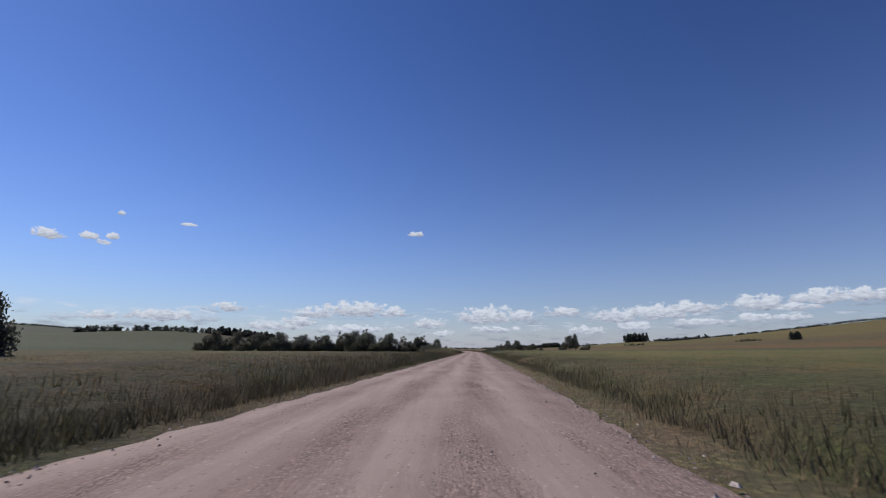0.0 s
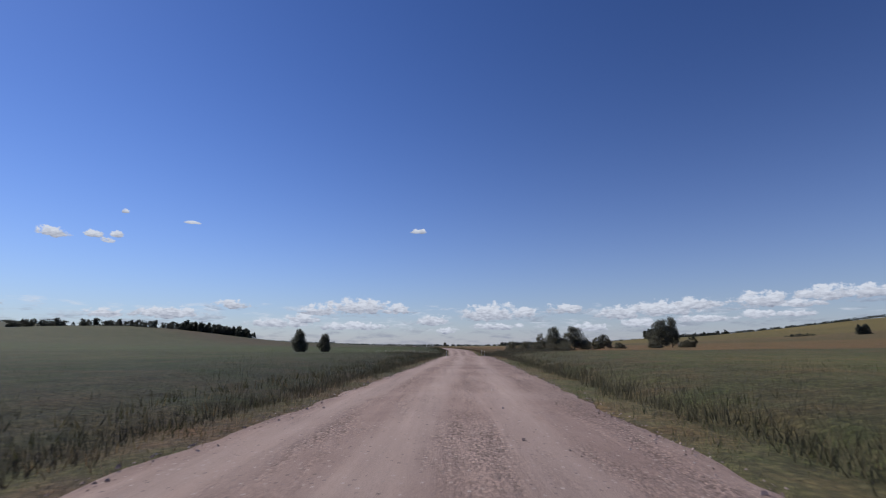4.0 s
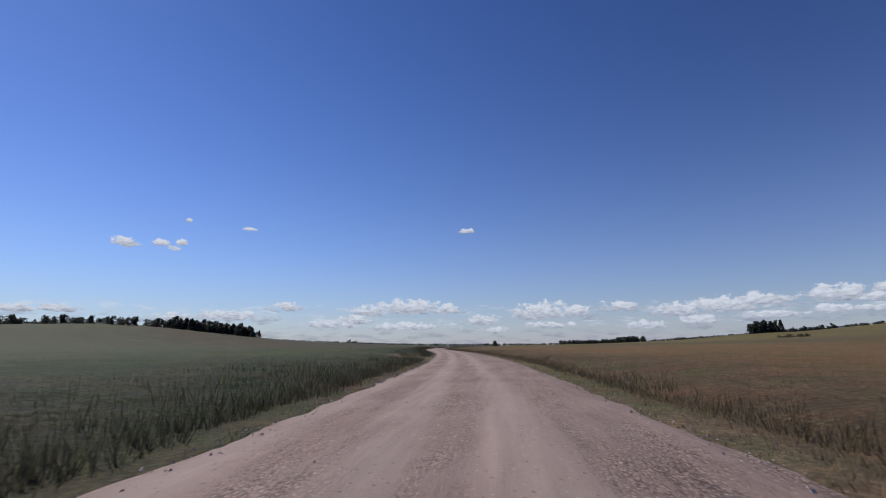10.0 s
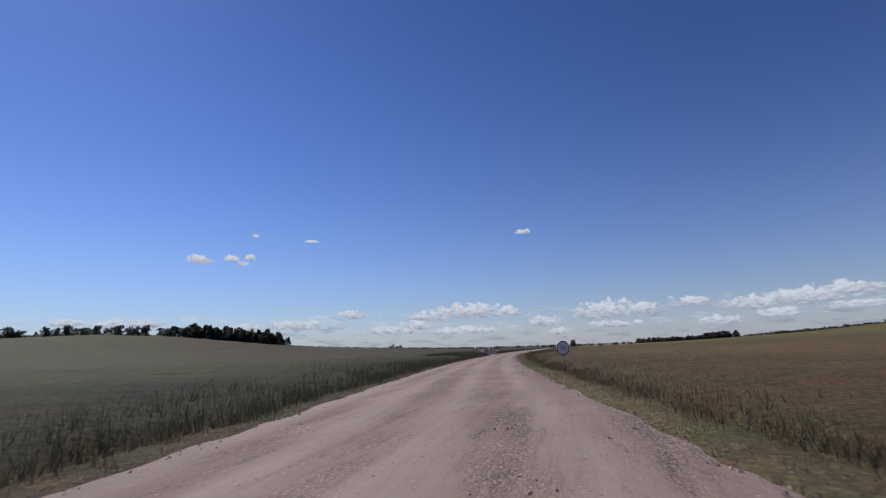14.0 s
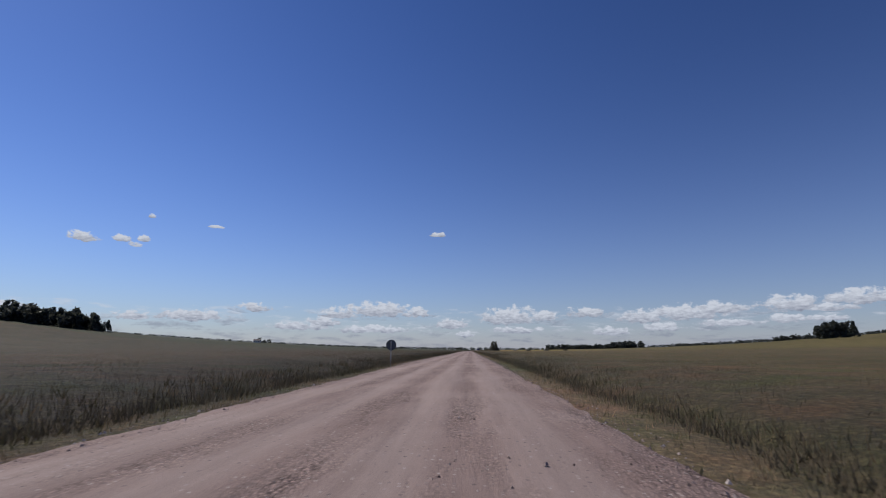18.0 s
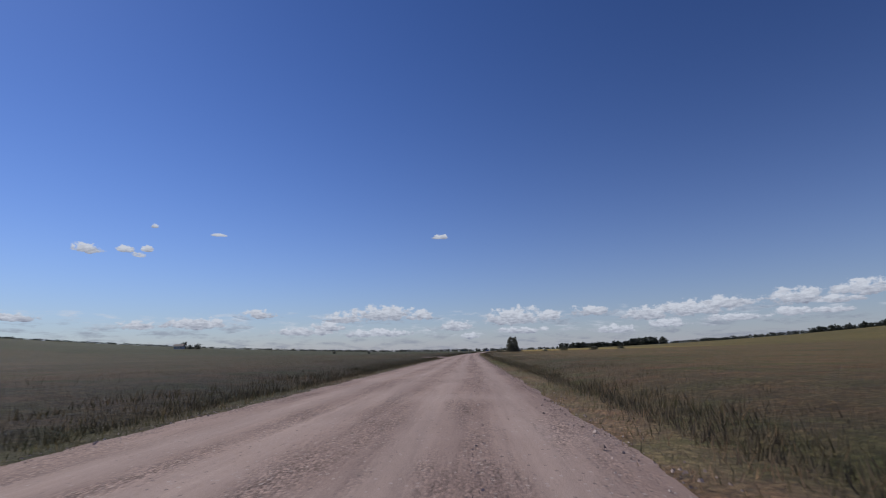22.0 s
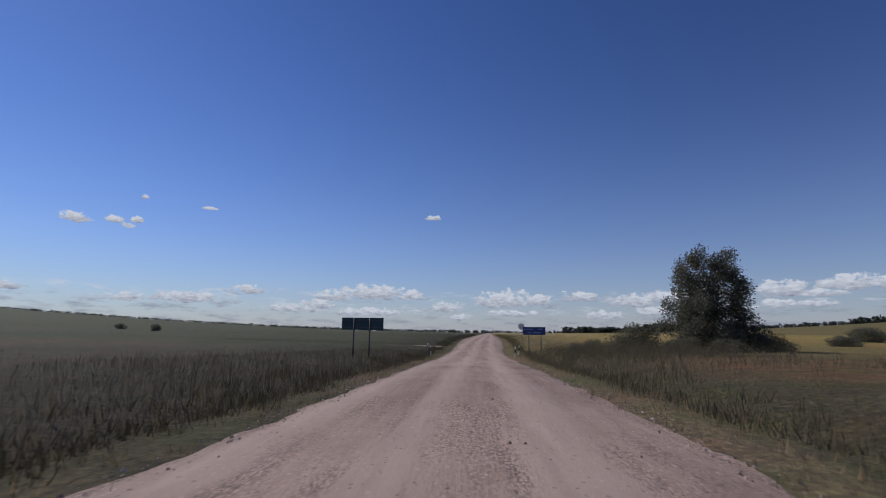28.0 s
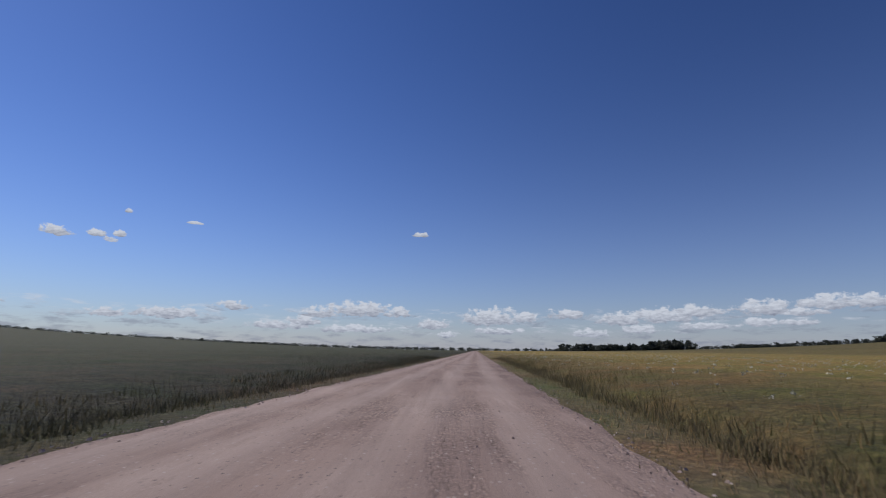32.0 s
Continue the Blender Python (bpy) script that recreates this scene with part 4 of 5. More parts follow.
def stand(proto, spots, group, used):
    """Stand a prototype and its copies. spots: x, y, scale, height scale, turn."""
    for x, y, s, sz, rz in spots:
        m = place(proto, x, y, .03, rz, s, sz)
        if proto.name not in used:
            proto.matrix_basis = m
            tagged(proto, group=group)
            used.add(proto.name)
        else:
            c = copy_thing_at(proto, m)
            tagged(c, group=group)


def copy_thing_at(proto, m):
    hold = proto.matrix_basis.copy()
    proto.matrix_basis = Matrix()
    c = copy_thing(proto, m)
    proto.matrix_basis = hold
    c.matrix_basis = m
    return c


# ---- trees and bushes ----
USED = set()
lone = add_tree("willow_tree", 9.1, 7.4, .2, 58000, .074, M_LEAF, "dense dark green broadleaf tree standing alone in rough grass",
                "tree", 90, 2, .62, 11)
stand(lone, [(7.1, 1088.4, 1.03, 1.05, 20)], "roadside trees", USED)

bush_a = add_tree("roadside_bush", 3.0, 3.4, .1, 12000, .046, M_LEAF2, "dense grey-green roadside bush with many stems", "bush", 18, 4, .7, 21)
bush_b = add_tree("roadside_bush", 2.6, 3.0, .1, 10000, .046, M_LEAF, "dark leafy bush growing from the ditch", "bush", 15, 4, .75, 22)
tree_a = add_tree("roadside_tree", 5.2, 3.8, .6, 14000, .062, M_LEAF, "dark broadleaf tree with an uneven crown", "tree", 20, 1, .6, 23)
tree_b = add_tree("roadside_tree", 4.6, 2.7, .5, 10000, .058, M_LEAF2, "slender broadleaf tree with airy branches", "tree", 16, 2, .6, 24)

# row of bushes and trees by the farm drive
R = random.Random(5)
row = []
for i in range(34):
    f = i / 33
    bx_, by_ = -3.4 - 74 * f ** 1.2, 134.6 + 24 * f + R.uniform(-1.0, 1.0) * min(1, .3 + 3 * f)
    row.append((bx_, by_, R.uniform(1.35, 1.9) * (1 if f > .14 else .8), R.uniform(.85, 1.15) * (1.25 if f > .3 else 1.0 if f > .14 else .72), R.uniform(0, 360)))
row += [(-1.6, 134.0, .85, .8, 40), (-5.6, 135.0, 1.55, 1.1, 100), (-1.9, 134.6, .7, .7, 200), (-7.0, 135.6, .95, .92, 310),
        (-22.5, 144.0, 1.6, 1.6, 70), (-15.5, 139.8, 1.4, 1.1, 160), (-25.5, 145.0, 1.4, 1.35, 250)]
stand(bush_a, [r for i, r in enumerate(row) if i % 3 == 0], "row of trees by the farm drive", USED)
stand(tree_a, [r for i, r in enumerate(row) if i % 3 == 1], "row of trees by the farm drive", USED)
stand(tree_b, [r for i, r in enumerate(row) if i % 3 == 2], "row of trees by the farm drive", USED)
stand(bush_b, [(.6, 121.0, .7, .7, 10), (-1.6, 117.5, .72, .62, 80), (-1.8, 113.5, .7, .6, 140), (-3.2, 119.5, .9, .95, 200),
               (-4.5, 115.5, .8, .75, 250)], "bushes by the farm drive", USED)
# bushes past the first marker posts
stand(bush_a, [(22.4, 250.0, 1.05, .97, 30), (25.3, 251.4, 1.15, .98, 70), (28.3, 255.0, 1.25, .85, 150), (32.0, 257.5, 1.3, .8, 220), (35.5, 260, 1.3, .75, 10)],
      "bushes by the culvert", USED)
stand(bush_b, [(19.6, 246.5, .55, .45, 30), (22.0, 244.5, .7, .5, 100), (25.5, 247.0, .8, .55, 190), (29.5, 250.0, .9, .55, 260), (33.5, 252.5, .9, .55, 320)],
      "bushes by the culvert", USED)
stand(tree_a, [(34.6, 267.5, 1.25, 1.18, 10), (39.6, 268.2, 1.75, 1.2, 130), (50.4, 280.3, 1.2, .85, 190), (78.3, 310.3, 2.3, 1.95, 260), (82.0, 311.0, 1.3, 2.15, 40)],
      "trees behind the culvert", USED)
stand(bush_a, [(36, 264, 1.2, .9, 90), (43, 271, 1.3, .9, 130), (55, 282, 1.2, .8, 220), (69, 294, 1.4, .9, 300), (88, 316, 1.5, 1.0, 20)],
      "bushes by the culvert", USED)
stand(tree_b, [(30.5, 262.5, 1.2, .95, 60), (47, 275, 1.4, .8, 100), (72, 300, 1.6, 1.0, 210), (92, 319, 1.7, 1.1, 280)],
      "trees behind the culvert", USED)
# bushes under and before the lone tree
stand(bush_a, [(.6, 1087.0, 1.4, 1.0, 60), (3.6, 1085.6, 1.1, .62, 120), (-2.0, 1089.0, .8, .5, 200), (10.5, 1086.5, 1.2, .7, 300)], "bushes round the lone tree", USED)
stand(bush_b, [(-4.6, 1083.5, .6, .5, 30), (6.0, 1084.0, 1.1, .6, 0), (1.8, 1083.0, .8, .52, 150), (-84.5, 1162.8, .9, .9, 10), (-118, 1199, 1.3, .95, 140), (26, 1100, 1.2, .65, 90), (38, 1112, 1.8, 1.0, 20), (52, 1100, 1.9, 1.1, 20), (70, 1112, 1.7, .9, 70)],
      "bushes round the lone tree", USED)
# two small round trees, a thin one and scattered field trees
round_tree = add_tree("field_tree", 3.6, 3.4, .3, 7000, .09, M_LEAF, "small rounded tree standing in the meadow", "tree", 16, 1, .55, 31)
stand(round_tree, [(-17.2, 240.3, 1.05, 1.4, 0), (-14.1, 246.2, .8, 1.2, 60), (-22.3, 24, 1.0, 1.25, 30)], "trees in the meadow", USED)


def far_wood(name, trees, leaves, size, mat, label, conifer=.5, seed=3):
    """A far wood in one mesh: every tree a trunk and a crown of its own."""
    global rng
    keep, rng = rng, np.random.default_rng(seed)
    VV, FF, nv = [], [], 0
    for x0, y0, h, w in trees:
        z0 = float(soil_z(np.array(x0), np.array(y0))) - 1.5
        if rng.random() < conifer:
            f = rng.random(leaves) ** .8
            a = rng.uniform(0, 2 * np.pi, leaves)
            r = (w / 2) * (1.05 - f) * rng.uniform(.5, 1.1, leaves)
            P = np.stack([x0 + np.cos(a) * r, y0 + np.sin(a) * r, z0 + h * (.12 + .9 * f)], -1)
        else:
            c = [(x0 + rng.uniform(-.3, .3) * w, y0 + rng.uniform(-.3, .3) * w, z0 + h * (.12 + .76 * (k_ / 6)) , w * rng.uniform(.22, .36),
                  h * rng.uniform(.13, .2)) for k_ in range(7)]
            P = crown_points(c, leaves)
        V, F = leaf_cards(P, size * h / 10)
        VV.append(V), FF.append(F + nv)
        nv += len(V)
        t = .025 * h
        q = np.array([[x0 - t, y0, z0 - .5], [x0 + t, y0, z0 - .5], [x0 + t * .5, y0, z0 + h * .6], [x0 - t * .5, y0, z0 + h * .6]])
        VV.append(q), FF.append(np.arange(4)[None, :] + nv)
        nv += 4
    rng = keep
    return tagged(mesh_object(name, np.concatenate(VV), np.concatenate(FF), mat), label, "wood", kind="stuff")


def belt(x0, y0, x1, y1, n, h, w, seed, depth=18):
    r = random.Random(seed)
    out = []
    for i in range(n):
        f = (i + r.uniform(-.3, .3)) / n
        out.append((x0 + (x1 - x0) * f + r.uniform(-depth, depth) * .4, y0 + (y1 - y0) * f + r.uniform(-depth, depth), h * r.uniform(.6, 1.12), w * r.uniform(.8, 1.3)))
    return out


far_wood("conifer_wood", belt(-388, 1157, -494, 1095, 46, 18, 9, 1) + belt(-394, 1170, -494, 1110, 44, 19, 9, 2)
         + belt(-484, 1100, -714, 960, 70, 13, 11, 3), 260, .95, M_PINE, "dark belt of spruce and pine beyond the crop", .12)
far_wood("far_wood_strip", belt(255, 2300, 480, 2380, 80, 16, 15, 5, 30) + belt(480, 2380, 570, 2400, 40, 22, 18, 6, 30)
         + belt(570, 2400, 860, 2450, 50, 9, 13, 7, 20), 130, 1.5, M_FAR, "long far wood on the horizon", 0)
far_wood("horizon_trees", belt(-1600, 2850, 700, 3100, 520, 12, 16, 8, 40) + belt(700, 2450, 1750, 2300, 300, 12, 16, 9, 30)
         + belt(-1740, 1300, -1740, 3200, 420, 9, 22, 29, 10) + belt(1740, 1300, 1740, 3200, 320, 9, 22, 30, 10)
         + belt(-1700, 2280, -330, 2320, 320, 7, 18, 31, 20) + belt(1000, 2380, 1230, 2330, 50, 19, 16, 19, 20) + belt(-1500, 2900, -1900, 2000, 90, 10, 14, 10, 30) + belt(-1600, 3330, -1760, 3390, 26, 26, 18, 51, 10), 60, 1.7, M_FAR,
         "thin line of trees along the horizon", .1)
far_wood("right_clump", belt(543, 1488, 625, 1528, 22, 25, 12, 11, 10), 240, .9, M_FAR, "clump of trees on the rising field", .1)
far_wood("hill_trees", belt(630, 905, 655, 912, 8, 15, 10, 41, 4) + belt(590, 1005, 650, 1020, 14, 6, 9, 42, 4) + belt(420, 1150, 470, 1160, 10, 7, 9, 43, 5), 220, .9, M_FAR, "small groups of trees on the far rising fields", .1)
far_wood("farmstead_trees", belt(-226, 1200, -244, 1206, 8, 6, 6, 12, 3), 220, .9, M_FAR, "small clump of trees round a far farmstead", .1)


# ---- road furniture ----
def marker_post():
    p = empty("marker_post", 0, 0, 0, 0, "white plastic road marker post with a black band", "marker post")
    bm = box(.055, .06, .30, pose(0, 0, .28), .008)
    part("foot_section", bm, M_WHITE, p)
    band = part("black_band", box(.091, .096, .26, pose(0, 0, .555), .008), M_BLACK, p, "black band")
    bm = box(.085, .09, .20, pose(0, 0, .785), .008)
    for v in bm.verts:
        if v.co.z > .8:
            v.co.z += .12 * (v.co.y + .05) * 4 * .25 + .35 * v.co.x
    part("cap", bm, M_WHITE, p, "white slanted cap")
    part("reflector", box(.045, .012, .14, pose(0, -.052, .555), .003), M_REFL, band, "dull red reflector")
    part("ground_sleeve", box(.06, .065, .36, pose(0, 0, -.04), .008), M_WHITE, p)
    return p


post = marker_post()
POSTS = [(9.33, 235.5, 3, 0), (9.4, 240.0, -2, 10), (16.1, 239.2, 2, -5), (15.95, 243.0, -1, 5),
         (-13.0, 625.2, 6, 0), (-9.0, 1083.5, 2, 0), (-7.9, 1090.7, 6, 8), (-15.1, 1086.8, -3, 0), (-16.0, 1096.2, 4, 0)]
for i, (px, py, lean, rz) in enumerate(POSTS):
    m = place(post, px, py, .03 if py > 600 else -.1, rz, .88, .94, lean)
    if i == 0:
        post.matrix_basis = m
        tagged(post, group="road marker posts")
    else:
        copy_thing_at(post, m)


def ring(r0, r1, d, seg=48):
    bm = bmesh.new()
    va = []
    for i in range(seg):
        a = 2 * math.pi * i / seg
        c, s = math.cos(a), math.sin(a)
        va.append([bm.verts.new((c * r, y, s * r)) for r, y in ((r0, -d), (r1, -d), (r1, 0), (r0, 0))])
    for i in range(seg):
        p, q = va[i], va[(i + 1) % seg]
        for k in range(4):
            bm.faces.new((p[k], p[(k + 1) % 4], q[(k + 1) % 4], q[k]))
    bmesh.ops.recalc_face_normals(bm, faces=bm.faces)
    return bm


def round_sign(x, y, zc, dia, body, label, lean=0.0, rz=0.0, from_behind=False, glyph=.86):
    z0 = float(soil_z(np.array(x), np.array(y)))
    s = empty("round_sign", 0, 0, 0, 0, label, "road sign", "round road signs")
    s.matrix_basis = pose(x, y, z0 - .05, 0, lean, rz)
    h = zc - z0 + .05
    r = dia / 2
    part("pole", tube((0, .04, -.2), (0, .04, h + r * .7), .03, .03, 12), M_GALV, s, "galvanised steel pole", True)
    plate = part("plate", tube((0, -.004, h), (0, .012, h), r, r, 48), M_GREYBACK if from_behind else M_WHITE, s)
    part("rim", tube((0, .012, h), (0, .018, h), r * 1.0, r * .97, 48), M_GREYBACK, s, "grey folded back edge")
    if not from_behind:
        bm = ring(r * .86, r * 1.0, .007)
        bm.transform(pose(0, -.004, h))
        part("red_border", bm, M_PANEL_RED, plate, "red border ring")
        text_mesh(body, r * glyph, M_BLACK, plate, pose(0, -.0075, h, 90, 0, 0), "numerals")
    for dz in (-.16, .16):
        part("clamp", box(.10, .03, .035, pose(0, .03, h + dz), .004), M_GALV, s)
    return s


round_sign(-6.33, 549.0, 1.02, .70, "50", "round white speed sign with red border on low pole", -1.5, 28)
# pole tilted to fit the camera's view
round_sign(-5.0, 1110.6, 1.86, .74, "8т", "round white weight limit sign with red border on pole", -5, -6, False, .62)
round_sign(-21.38, 707.0, 1.38, .72, "", "grey back of a round road sign", 0, 175, True)


def board_sign(x, y, zc, w, h, rz, front, label, legs, lines, lean=0.0):
    z0 = float(soil_z(np.array(x), np.array(y)))
    s = empty("board_sign", x, y, z0, rz, label, "road sign", "large board signs")
    zc = zc - z0
    panel = part("panel", box(w, .03, h, pose(0, 0, zc), .006), front, s)
    for lx in legs:
        part("leg", tube((lx, .05, -.3), (lx, .05, zc + h * .45), .04, .04, 12), M_DARKLEG, s, "dark steel tube leg", True)
    for dz in (-.3, .3):
        part("stiffener", box(w * .96, .03, .05, pose(0, .03, zc + h * dz), .004), M_GREYBACK, s)
    e = .02
    for k, (sx, sz_, px, pz) in enumerate(((w, e, 0, h / 2 - e / 2), (w, e, 0, -h / 2 + e / 2), (e, h - 2 * e, -w / 2 + e / 2, 0), (e, h - 2 * e, w / 2 - e / 2, 0))):
        part("edge_trim", box(sx, .012, sz_, pose(px, -.018, zc + pz)), M_PALEBLUE if lines else M_GREYBACK, panel)
    for lx, lz, lw, lh in lines:
        part("lettering_bar", box(lw, .006, lh, pose(lx * w, -.018, zc + lz * h)), M_PALEBLUE, panel, "faded pale lettering bar")
    return s


board_sign(-5.95, 1094.8, 1.25, 2.08, .74, -4, M_BLUE, "blue board sign with faded pale lettering on two legs", (-.5, .62),
           [(-.42, .2, .16, .13), (-.2, .2, .62, .12), (.26, .2, .42, .12), (-.22, -.2, .3, .12), (.12, -.2, .72, .12)])
board_sign(-18.2, 1075.1, 1.47, 2.32, .66, 177, M_GREENBACK, "dark green-grey back of a board sign on two legs", (-.42, .46), [])


def warning_panel():
    s = empty("warning_panel", 0, 0, 0, 0, "red and white striped warning panel on concrete ballast", "barrier")
    w, h, z0 = .39, 1.44, .06
    plate = part("plate", box(w, .03, h, pose(0, 0, z0 + h / 2), .008), M_PANEL, s)
    top = z0 + h - .012
    for k in range(3):
        bm = bmesh.new()
        a1 = z0 + h + .23 - .59 * k
        a0, b1, b0 = a1 - .23, a1 - .29, a1 - .52
        pts = [(-w / 2 + .012, a0), (w / 2 - .012, b0), (w / 2 - .012, b1), (-w / 2 + .012, a1)]
        pts = [(q, min(max(v, z0 + .012), top)) for q, v in pts]
        if pts[0][1] == pts[3][1]:
            pts.pop()
        if pts[0][1] == pts[-1][1] and len(pts) == 4:
            pts.pop(0)
        f = bm.faces.new([bm.verts.new((q, -.021, v)) for q, v in pts])
        r = bmesh.ops.extrude_face_region(bm, geom=[f])
        bmesh.ops.translate(bm, vec=(0, .008, 0), verts=[v for v in r["geom"] if isinstance(v, bmesh.types.BMVert)])
        bmesh.ops.recalc_face_normals(bm, faces=bm.faces)
        part("red_stripe", bm, M_PANEL_RED, plate, "diagonal red stripe")
    part("frame", box(w + .03, .02, .03, pose(0, 0, z0 + h + .012), .004), M_BLACK, s)
    part("mounting_tube", tube((0, .03, 0), (0, .03, z0 + h + .12), .022, .022, 10), M_RUBBER, s, "dark mounting tube", True)
    part("sandbag", box(.42, .28, .13, pose(.26, -.1, .15, 4, 0, 18), .06), M_RUBBER, s, "dark sandbag ballast")
    part("ballast_block", box(.46, .34, .09, pose(-.16, .02, .12), .02), M_CONCRETE, s, "pale concrete ballast block")
    return s


wp = warning_panel()
PANELS = [(-19.76, 626.3, -14, 1), (-20.14, 624.3, -16, -1), (-21.06, 623.8, -10, 1), (-23.0, 623.4, -8, 0)]
for i, (px, py, rz, lean) in enumerate(PANELS):
    m = place(wp, px, py, .10, rz, 1, 1, lean)
    if i == 0:
        wp.matrix_basis = m
        tagged(wp, group="row of warning panels")
    else:
        copy_thing_at(wp, m)


def stones(name, x, y, z, size, mat, label="", kind="stuff"):
    """Angular stones, one squashed lumpy octahedron each, in one mesh."""
    n = len(x)
    base = np.array([(-1, -1, -1), (1, -1, -1), (1, 1, -1), (-1, 1, -1), (-.6, 0, 1), (.6, .1, 1)], float) * .8
    tri = np.array([(0, 1, 4), (1, 5, 4), (1, 2, 5), (2, 3, 5), (3, 4, 5), (3, 0, 4)])
    a = rng.uniform(0, 2 * np.pi, n)
    s = (size * rng.uniform(.6, 1.5, n))[:, None]
    P = base[None] * rng.uniform(.65, 1.25, (n, 6, 1)) * np.array([1, .8, .55]) * rng.uniform(.7, 1.2, (n, 1, 3))
    c, si = np.cos(a)[:, None], np.sin(a)[:, None]
    X = (P[..., 0] * c - P[..., 1] * si) * s + x[:, None]
    Y_ = (P[..., 0] * si + P[..., 1] * c) * s + y[:, None]
    Z = P[..., 2] * s + z[:, None]
    F = (tri[None] + np.arange(n)[:, None, None] * 6).reshape(-1, 3)
    ob = mesh_object(name, np.stack([X, Y_, Z], -1).reshape(-1, 3), F, mat)
    return tagged(ob, label, "stones", kind=kind) if label else ob


def heap(name, x, y, rx, ry_h, h, mat, label, seed, lobes=(), hollows=()):
    """A dumped heap: uneven cone with clods over it."""
    r = random.Random(seed)
    z0 = float(soil_z(np.array(x), np.array(y)))
    root = empty(name, x, y, z0, 0, label, "heap")
    bm = bmesh.new()
    bmesh.ops.create_grid(bm, x_segments=44, y_segments=44, size=1.0)
    for v in bm.verts:
        d = math.hypot(v.co.x, v.co.y)
        n1 = noise.noise((v.co.x * 2.2 + seed, v.co.y * 2.2, 1.7))
        n2 = noise.noise((v.co.x * 7 + seed, v.co.y * 7, 4.1))
        n3 = noise.noise((v.co.x * 21 + seed, v.co.y * 21, 9.1))
        top = max(0.0, 1 - d * (1 + .22 * n1)) * (.72 if lobes else 1)
        for lx, ly, lr, lh in lobes:
            top = max(top * 1.0, lh * max(0.0, 1 - ((v.co.x - lx) ** 2 + (v.co.y - ly) ** 2) / lr ** 2))
        for hx, hy, hr in hollows:
            top *= 1 - .55 * math.exp(-((v.co.x - hx) ** 2 + (v.co.y - hy) ** 2) / hr ** 2)
        v.co.z = h * (top ** .85 * (1 + .25 * n1) + .10 * n2 * min(1, top * 4) + .05 * n3 * min(1, top * 6)) - .02
        v.co.x, v.co.y = v.co.x * rx, v.co.y * ry_h
    bm.normal_update()
    me_pts = [tuple(v.co) for v in bm.verts if v.co.z > .03]
    part("mound", bm, mat, root, smooth=True)
    r.shuffle(me_pts)
    q = np.array((me_pts * 2)[:2000]) + rng.normal(0, .03, (min(2000, 2 * len(me_pts)), 3))
    st_ = stones("loose_soil", q[:, 0], q[:, 1], q[:, 2], np.array([r.uniform(.013, .034) * (2 if r.random() < .06 else 1) * (.75 if rx < 1 else 1) for _ in q]), mat)
    st_.parent = root
    tagged(st_, kind="stuff")
    return root


heap("gravel_heap", -21.75, 629.9, 2.45, 2.2, 1.45, M_HEAP, "heap of sandy reddish gravel dumped beside the road", 3,
     [(-.2, -.05, .66, .86), (.36, -.1, .52, .62), (.66, -.3, .32, .3)], [(.2, -.34, .17), (.62, -.52, .12)])
heap("rubble_heap", -12.7, 628.0, .8, .8, .62, M_HEAP2, "pale heap of broken rubble in the verge", 8, [(-.2, 0, .6, .8), (.25, .05, .6, .78)])


def makeshift_barrier():
    s = empty("makeshift_barrier", -19.4, 631.2, .0, 0, "makeshift wooden barrier with sagging white tape", "barrier")
    part("post", box(.06, .06, .98, pose(0, 0, .5), .006), M_WOOD, s)
    for a, b in (((-.2, -.1, 0), (0, 0, .34)), ((.2, -.1, 0), (0, 0, .34)), ((0, .26, 0), (0, 0, .34)), ((0, -.22, 0), (0, 0, .34))):
        part("foot_brace", tube(a, b, .028, .022, 6), M_WOOD, s)
    part("foot_board", box(.46, .09, .05, pose(0, 0, .04, 0, 0, 12), .006), M_TAPE, s, "whitish foot board")
    part("far_post", box(.06, .06, 1.0, pose(-2.1, 1.3, .5, 0, 3, 0), .006), M_WOOD, s)
    for a, b in (((-2.3, 1.2, 0), (-2.1, 1.3, .4)), ((-1.9, 1.2, 0), (-2.1, 1.3, .4))):
        part("foot_brace", tube(a, b, .028, .022, 6), M_WOOD, s)
    rail = box(2.3, .04, .15, pose(-1.05, .65, .86, 0, -2, -32), .006)
    part("board_rail", rail, M_WOOD, s, "brown board rail")
    bm = bmesh.new()
    pts = [Vector((.0, -.05, .88)), Vector((-.45, .05, .74)), Vector((-.9, .2, .64)), Vector((-1.4, .4, .59)), Vector((-2.1, .7, .56)), Vector((-2.7, .9, .55))]
    for p, q in zip(pts, pts[1:]):
        tube(p, q, .022, .022, 6, bm)
    part("tape", bm, M_TAPE, s, "sagging white tape")
    part("fallen_board", box(1.0, .12, .04, pose(-1.0, .35, .06, 0, 4, -20), .006), M_TAPE, s, "pale fallen board")
    return s


makeshift_barrier()

# ---- loose stones on the road and along its edges ----
n = 72000
y = rng.uniform(-4, 1240, n)
el_, er_ = edge_l(y), edge_r(y)
k = rng.random(n)
u = np.where(k < .3, er_ + .12 - np.abs(rng.normal(0, .3, n)), np.where(k < .65, -el_ - .12 + np.abs(rng.normal(0, .5, n)),
             np.where(k < .83, rng.normal(0, .25, n) - .05, rng.uniform(-1, 1, n) * 3.0)))
u = np.clip(u, -el_ - .3, er_ + .3)
size = np.where(rng.random(n) < .025, rng.uniform(.022, .036, n), rng.uniform(.008, .021, n))
stones("loose_gravel", road_xs(y) + u, y, dip(y) - .01 + size * .35 + .03 * (np.abs(u) < 1.5), size, M_STONE, "loose gravel stones on the road and its edges")

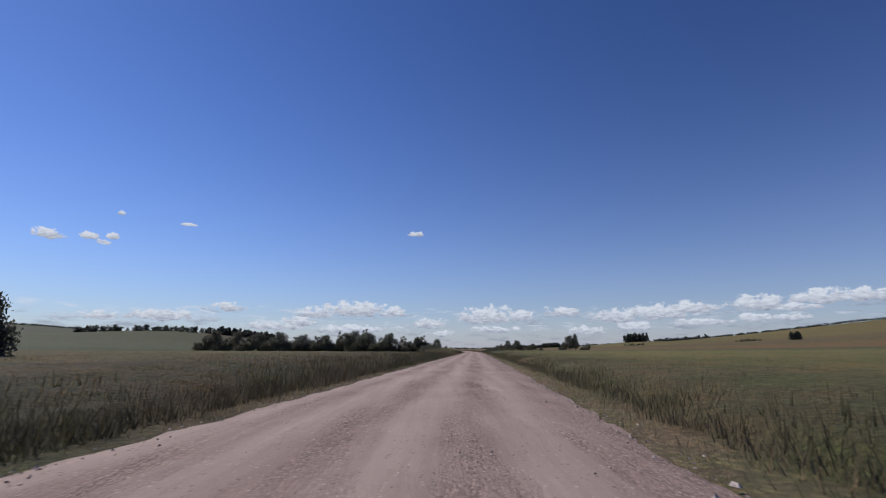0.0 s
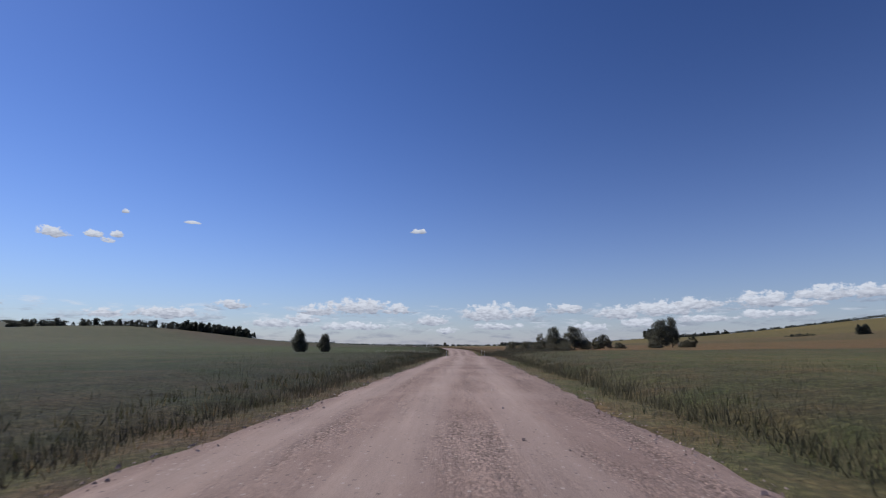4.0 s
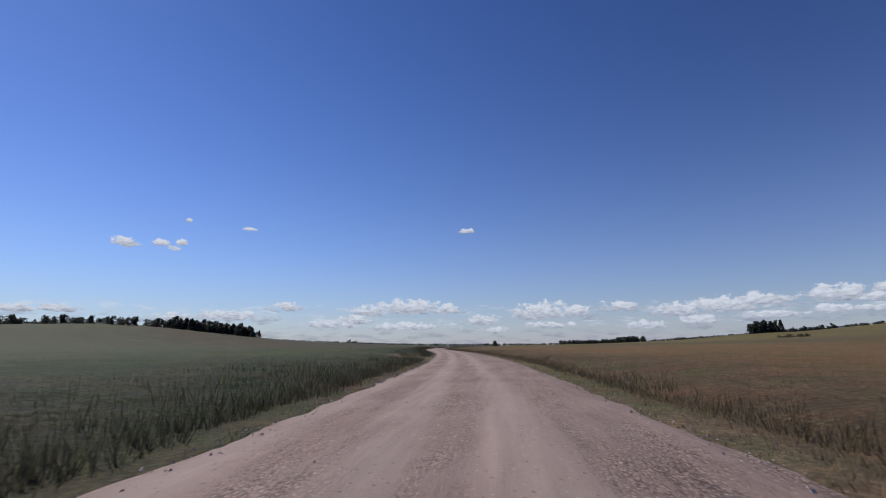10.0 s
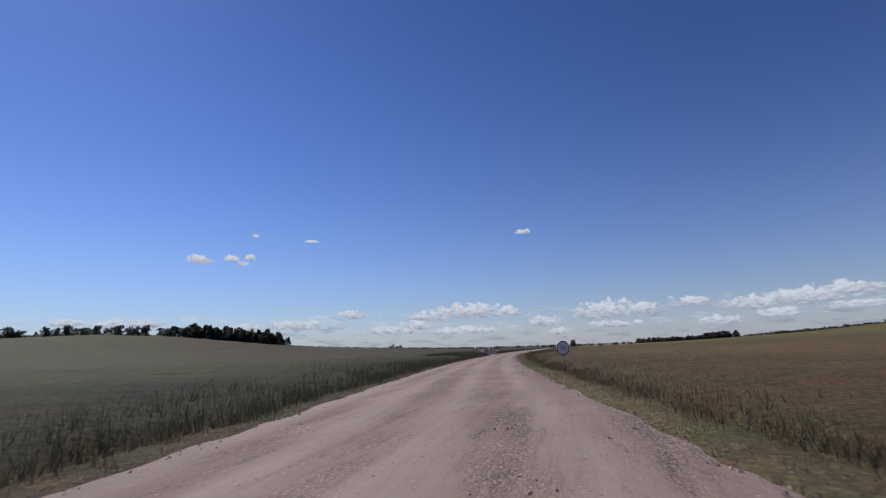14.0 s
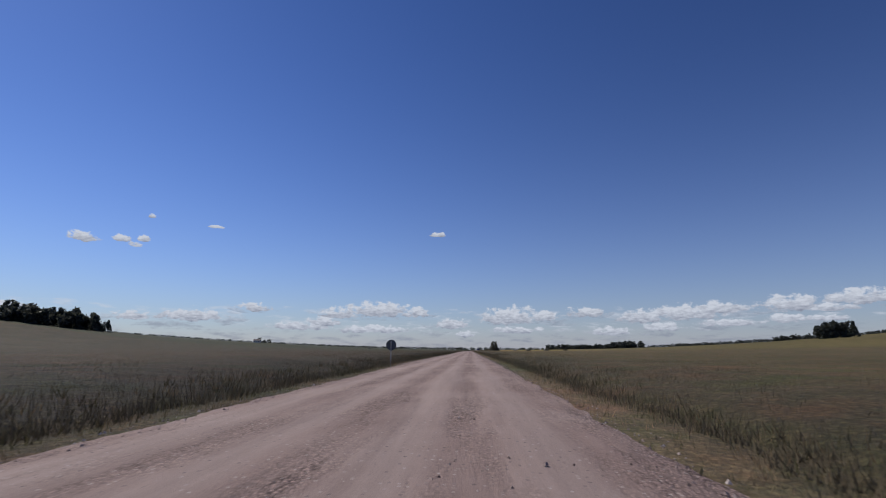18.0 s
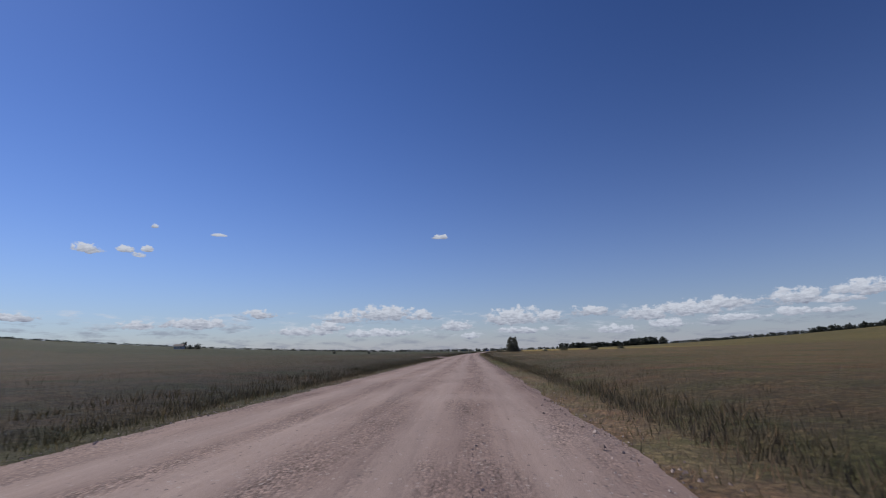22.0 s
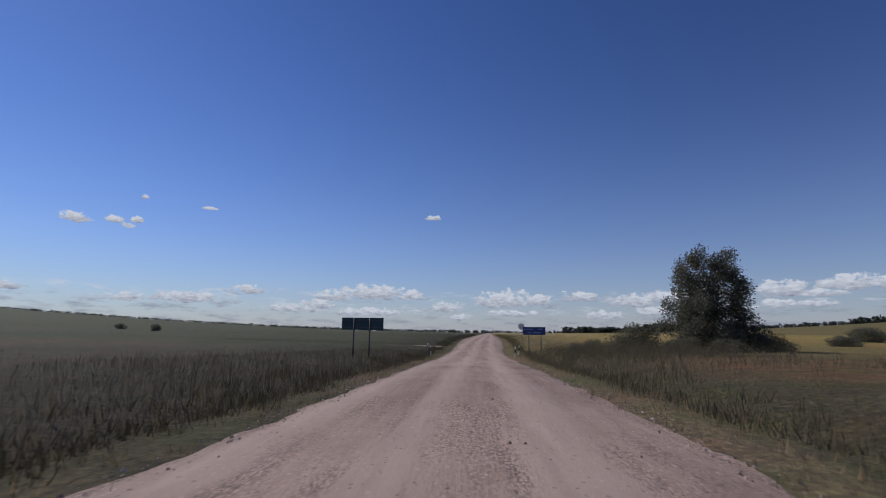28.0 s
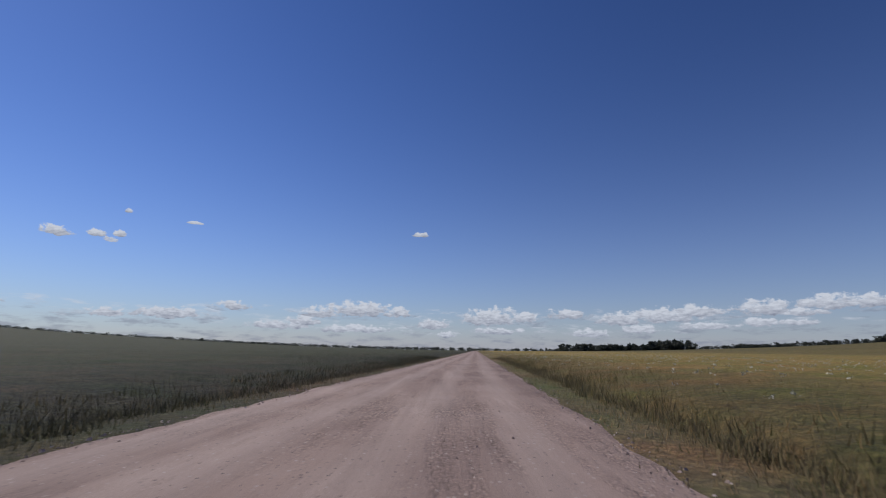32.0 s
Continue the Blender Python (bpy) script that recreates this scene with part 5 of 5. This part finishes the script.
cx, cy = rng.normal(-19.7, .55, 420), rng.normal(923.8, .2, 420)
cy = cy + .25 * (cx + 19.8)
stones("swept_clods", cx, cy, soil_z(cx, cy) + .09, rng.uniform(.01, .032, 420), M_HEAP, "ridge of reddish earth clods in the gravel junction")

# ---- wild flowers ----
def flower_heads(name, n, y0, y1, g0, g1, side, size, mat, label, hz=.1):
    yy = rng.uniform(y0, y1, n)
    g = rng.uniform(g0, g1, n)
    xx = road_xs(yy) + np.where(side > 0, edge_r(yy) + g, -edge_l(yy) - g)
    zz = surface_z(xx, yy) + hz + rng.uniform(0, .25, n)
    P = np.repeat(np.stack([xx, yy, zz], -1), 7, 0) + rng.normal(0, 1, (n * 7, 3)) * [size, size, size * .35]
    V, F = leaf_cards(P, size * .55)
    return tagged(mesh_object(name, V, F, mat), label, "flowers", kind="stuff")


flower_heads("white_umbels", 2600, 1096, 1290, 2.2, 26, 1, .046, M_FLOWER_W, "white umbel flowers in the golden meadow")
flower_heads("yellow_weeds", 130, 121.6, 122.6, 2.2, 2.9, -1, .045, M_FLOWER_Y, "yellow flowering weeds before the bushes", .8)
flower_heads("yellow_weeds", 240, 110, 123, 2.2, 5.0, -1, .04, M_FLOWER_Y, "scattered yellow flowering weeds before the bushes", .7)


def thicket(name, n, y0, y1, g0, g1, side, h, mat, label, leaves, seed):
    """Bushy herbs: leaves gathered in many low upright clumps."""
    r = np.random.default_rng(seed)
    yy, g = r.uniform(y0, y1, n), g0 + (g1 - g0) * r.random(n)
    xx = road_xs(yy) + side * (np.where(side > 0, edge_r(yy), edge_l(yy)) + g)
    hh = h * np.clip(.5 + (g - g0) * .5, 0, 1) * r.uniform(.7, 1.15, n)
    cl = np.stack([xx, yy, soil_z(xx, yy) + hh * .55, r.uniform(.18, .34, n), hh * .5], -1)
    V, F = leaf_cards(crown_points(cl, int(leaves * 1.3)), .024)
    return tagged(mesh_object(name, V, F, mat), label, "weeds", kind="stuff")


thicket("weed_thicket", 520, 92, 124.5, 1.5, 5.5, -1, 1.3, M_HERB, "grey-green and brown herbs grown into a thicket", 80000, 4)
thicket("ditch_weeds", 330, 1071, 1091.5, 2.4, 13.0, 1, 1.15, M_WEED, "brownish herbs in the ditch below a tree", 52000, 5)
thicket("ditch_weeds", 330, 216, 250, 2.2, 9.0, 1, 1.15, M_WEED, "dark tangled herbs in the culvert ditch", 50000, 6)
thicket("works_weeds", 260, 606, 627, 2.6, 8.5, -1, .85, M_WEED, "dark rank weeds behind the warning panels", 42000, 8)
thicket("works_weeds", 230, 608, 630, 1.5, 7.5, 1, .5, M_WEED, "trampled brown weeds round the rubble heap", 28000, 9)
thicket("ditch_weeds", 170, 214, 236, 1.6, 6.0, -1, .75, M_WEED, "dark tangled herbs beside marker posts", 24000, 7)
# rubble and straw on the thin patch of the crop
py_ = rng.uniform(414, 434, 2600)
px_ = 1.6 - .25 * (py_ - 424) + rng.normal(0, 2.2, 2600)
ok = (bare(px_, py_) > .25 + .5 * rng.random(2600)) & (px_ - road_xs(py_) - edge_r(py_) > 1.3)
px_, py_ = px_[ok], py_[ok]
stones("field_rubble", px_, py_, soil_z(px_, py_) + .02, rng.uniform(.01, .028, len(px_)), M_HEAP2, "pale clods and straw on a thin patch of crop")
flower_heads("pale_weeds", 180, 200, 245, 2.0, 8, -1, .035, M_FLOWER_W, "pale weed heads in the verge")


# ---- a far pale farm building ----
def far_house(x, y, w, d, h, rz):
    z0 = float(soil_z(np.array(x), np.array(y)))
    s = empty("farm_building", x, y, z0, rz, "pale low farm building with grey roof far off", "building")
    part("wall", box(w, d, h, pose(0, 0, h / 2)), M_HOUSE, s)
    bm = bmesh.new()
    vs = [bm.verts.new(p) for p in ((-w / 2 - .3, -d / 2 - .3, h), (w / 2 + .3, -d / 2 - .3, h), (w / 2 + .3, d / 2 + .3, h), (-w / 2 - .3, d / 2 + .3, h),
                                    (-w / 2 - .3, 0, h + d * .32), (w / 2 + .3, 0, h + d * .32))]
    for f in ((0, 1, 5, 4), (3, 4, 5, 2), (0, 4, 3), (1, 2, 5), (0, 3, 2, 1)):
        bm.faces.new([vs[i] for i in f])
    bmesh.ops.recalc_face_normals(bm, faces=bm.faces)
    part("roof", bm, M_ROOF, s)
    for k in (-.3, 0, .3):
        part("window", box(w * .09, .08, h * .35, pose(k * w, -d / 2 - .02, h * .55)), M_BLACK, s)
    return s


far_house(-238, 1196, 6.5, 5, 2.2, 12)
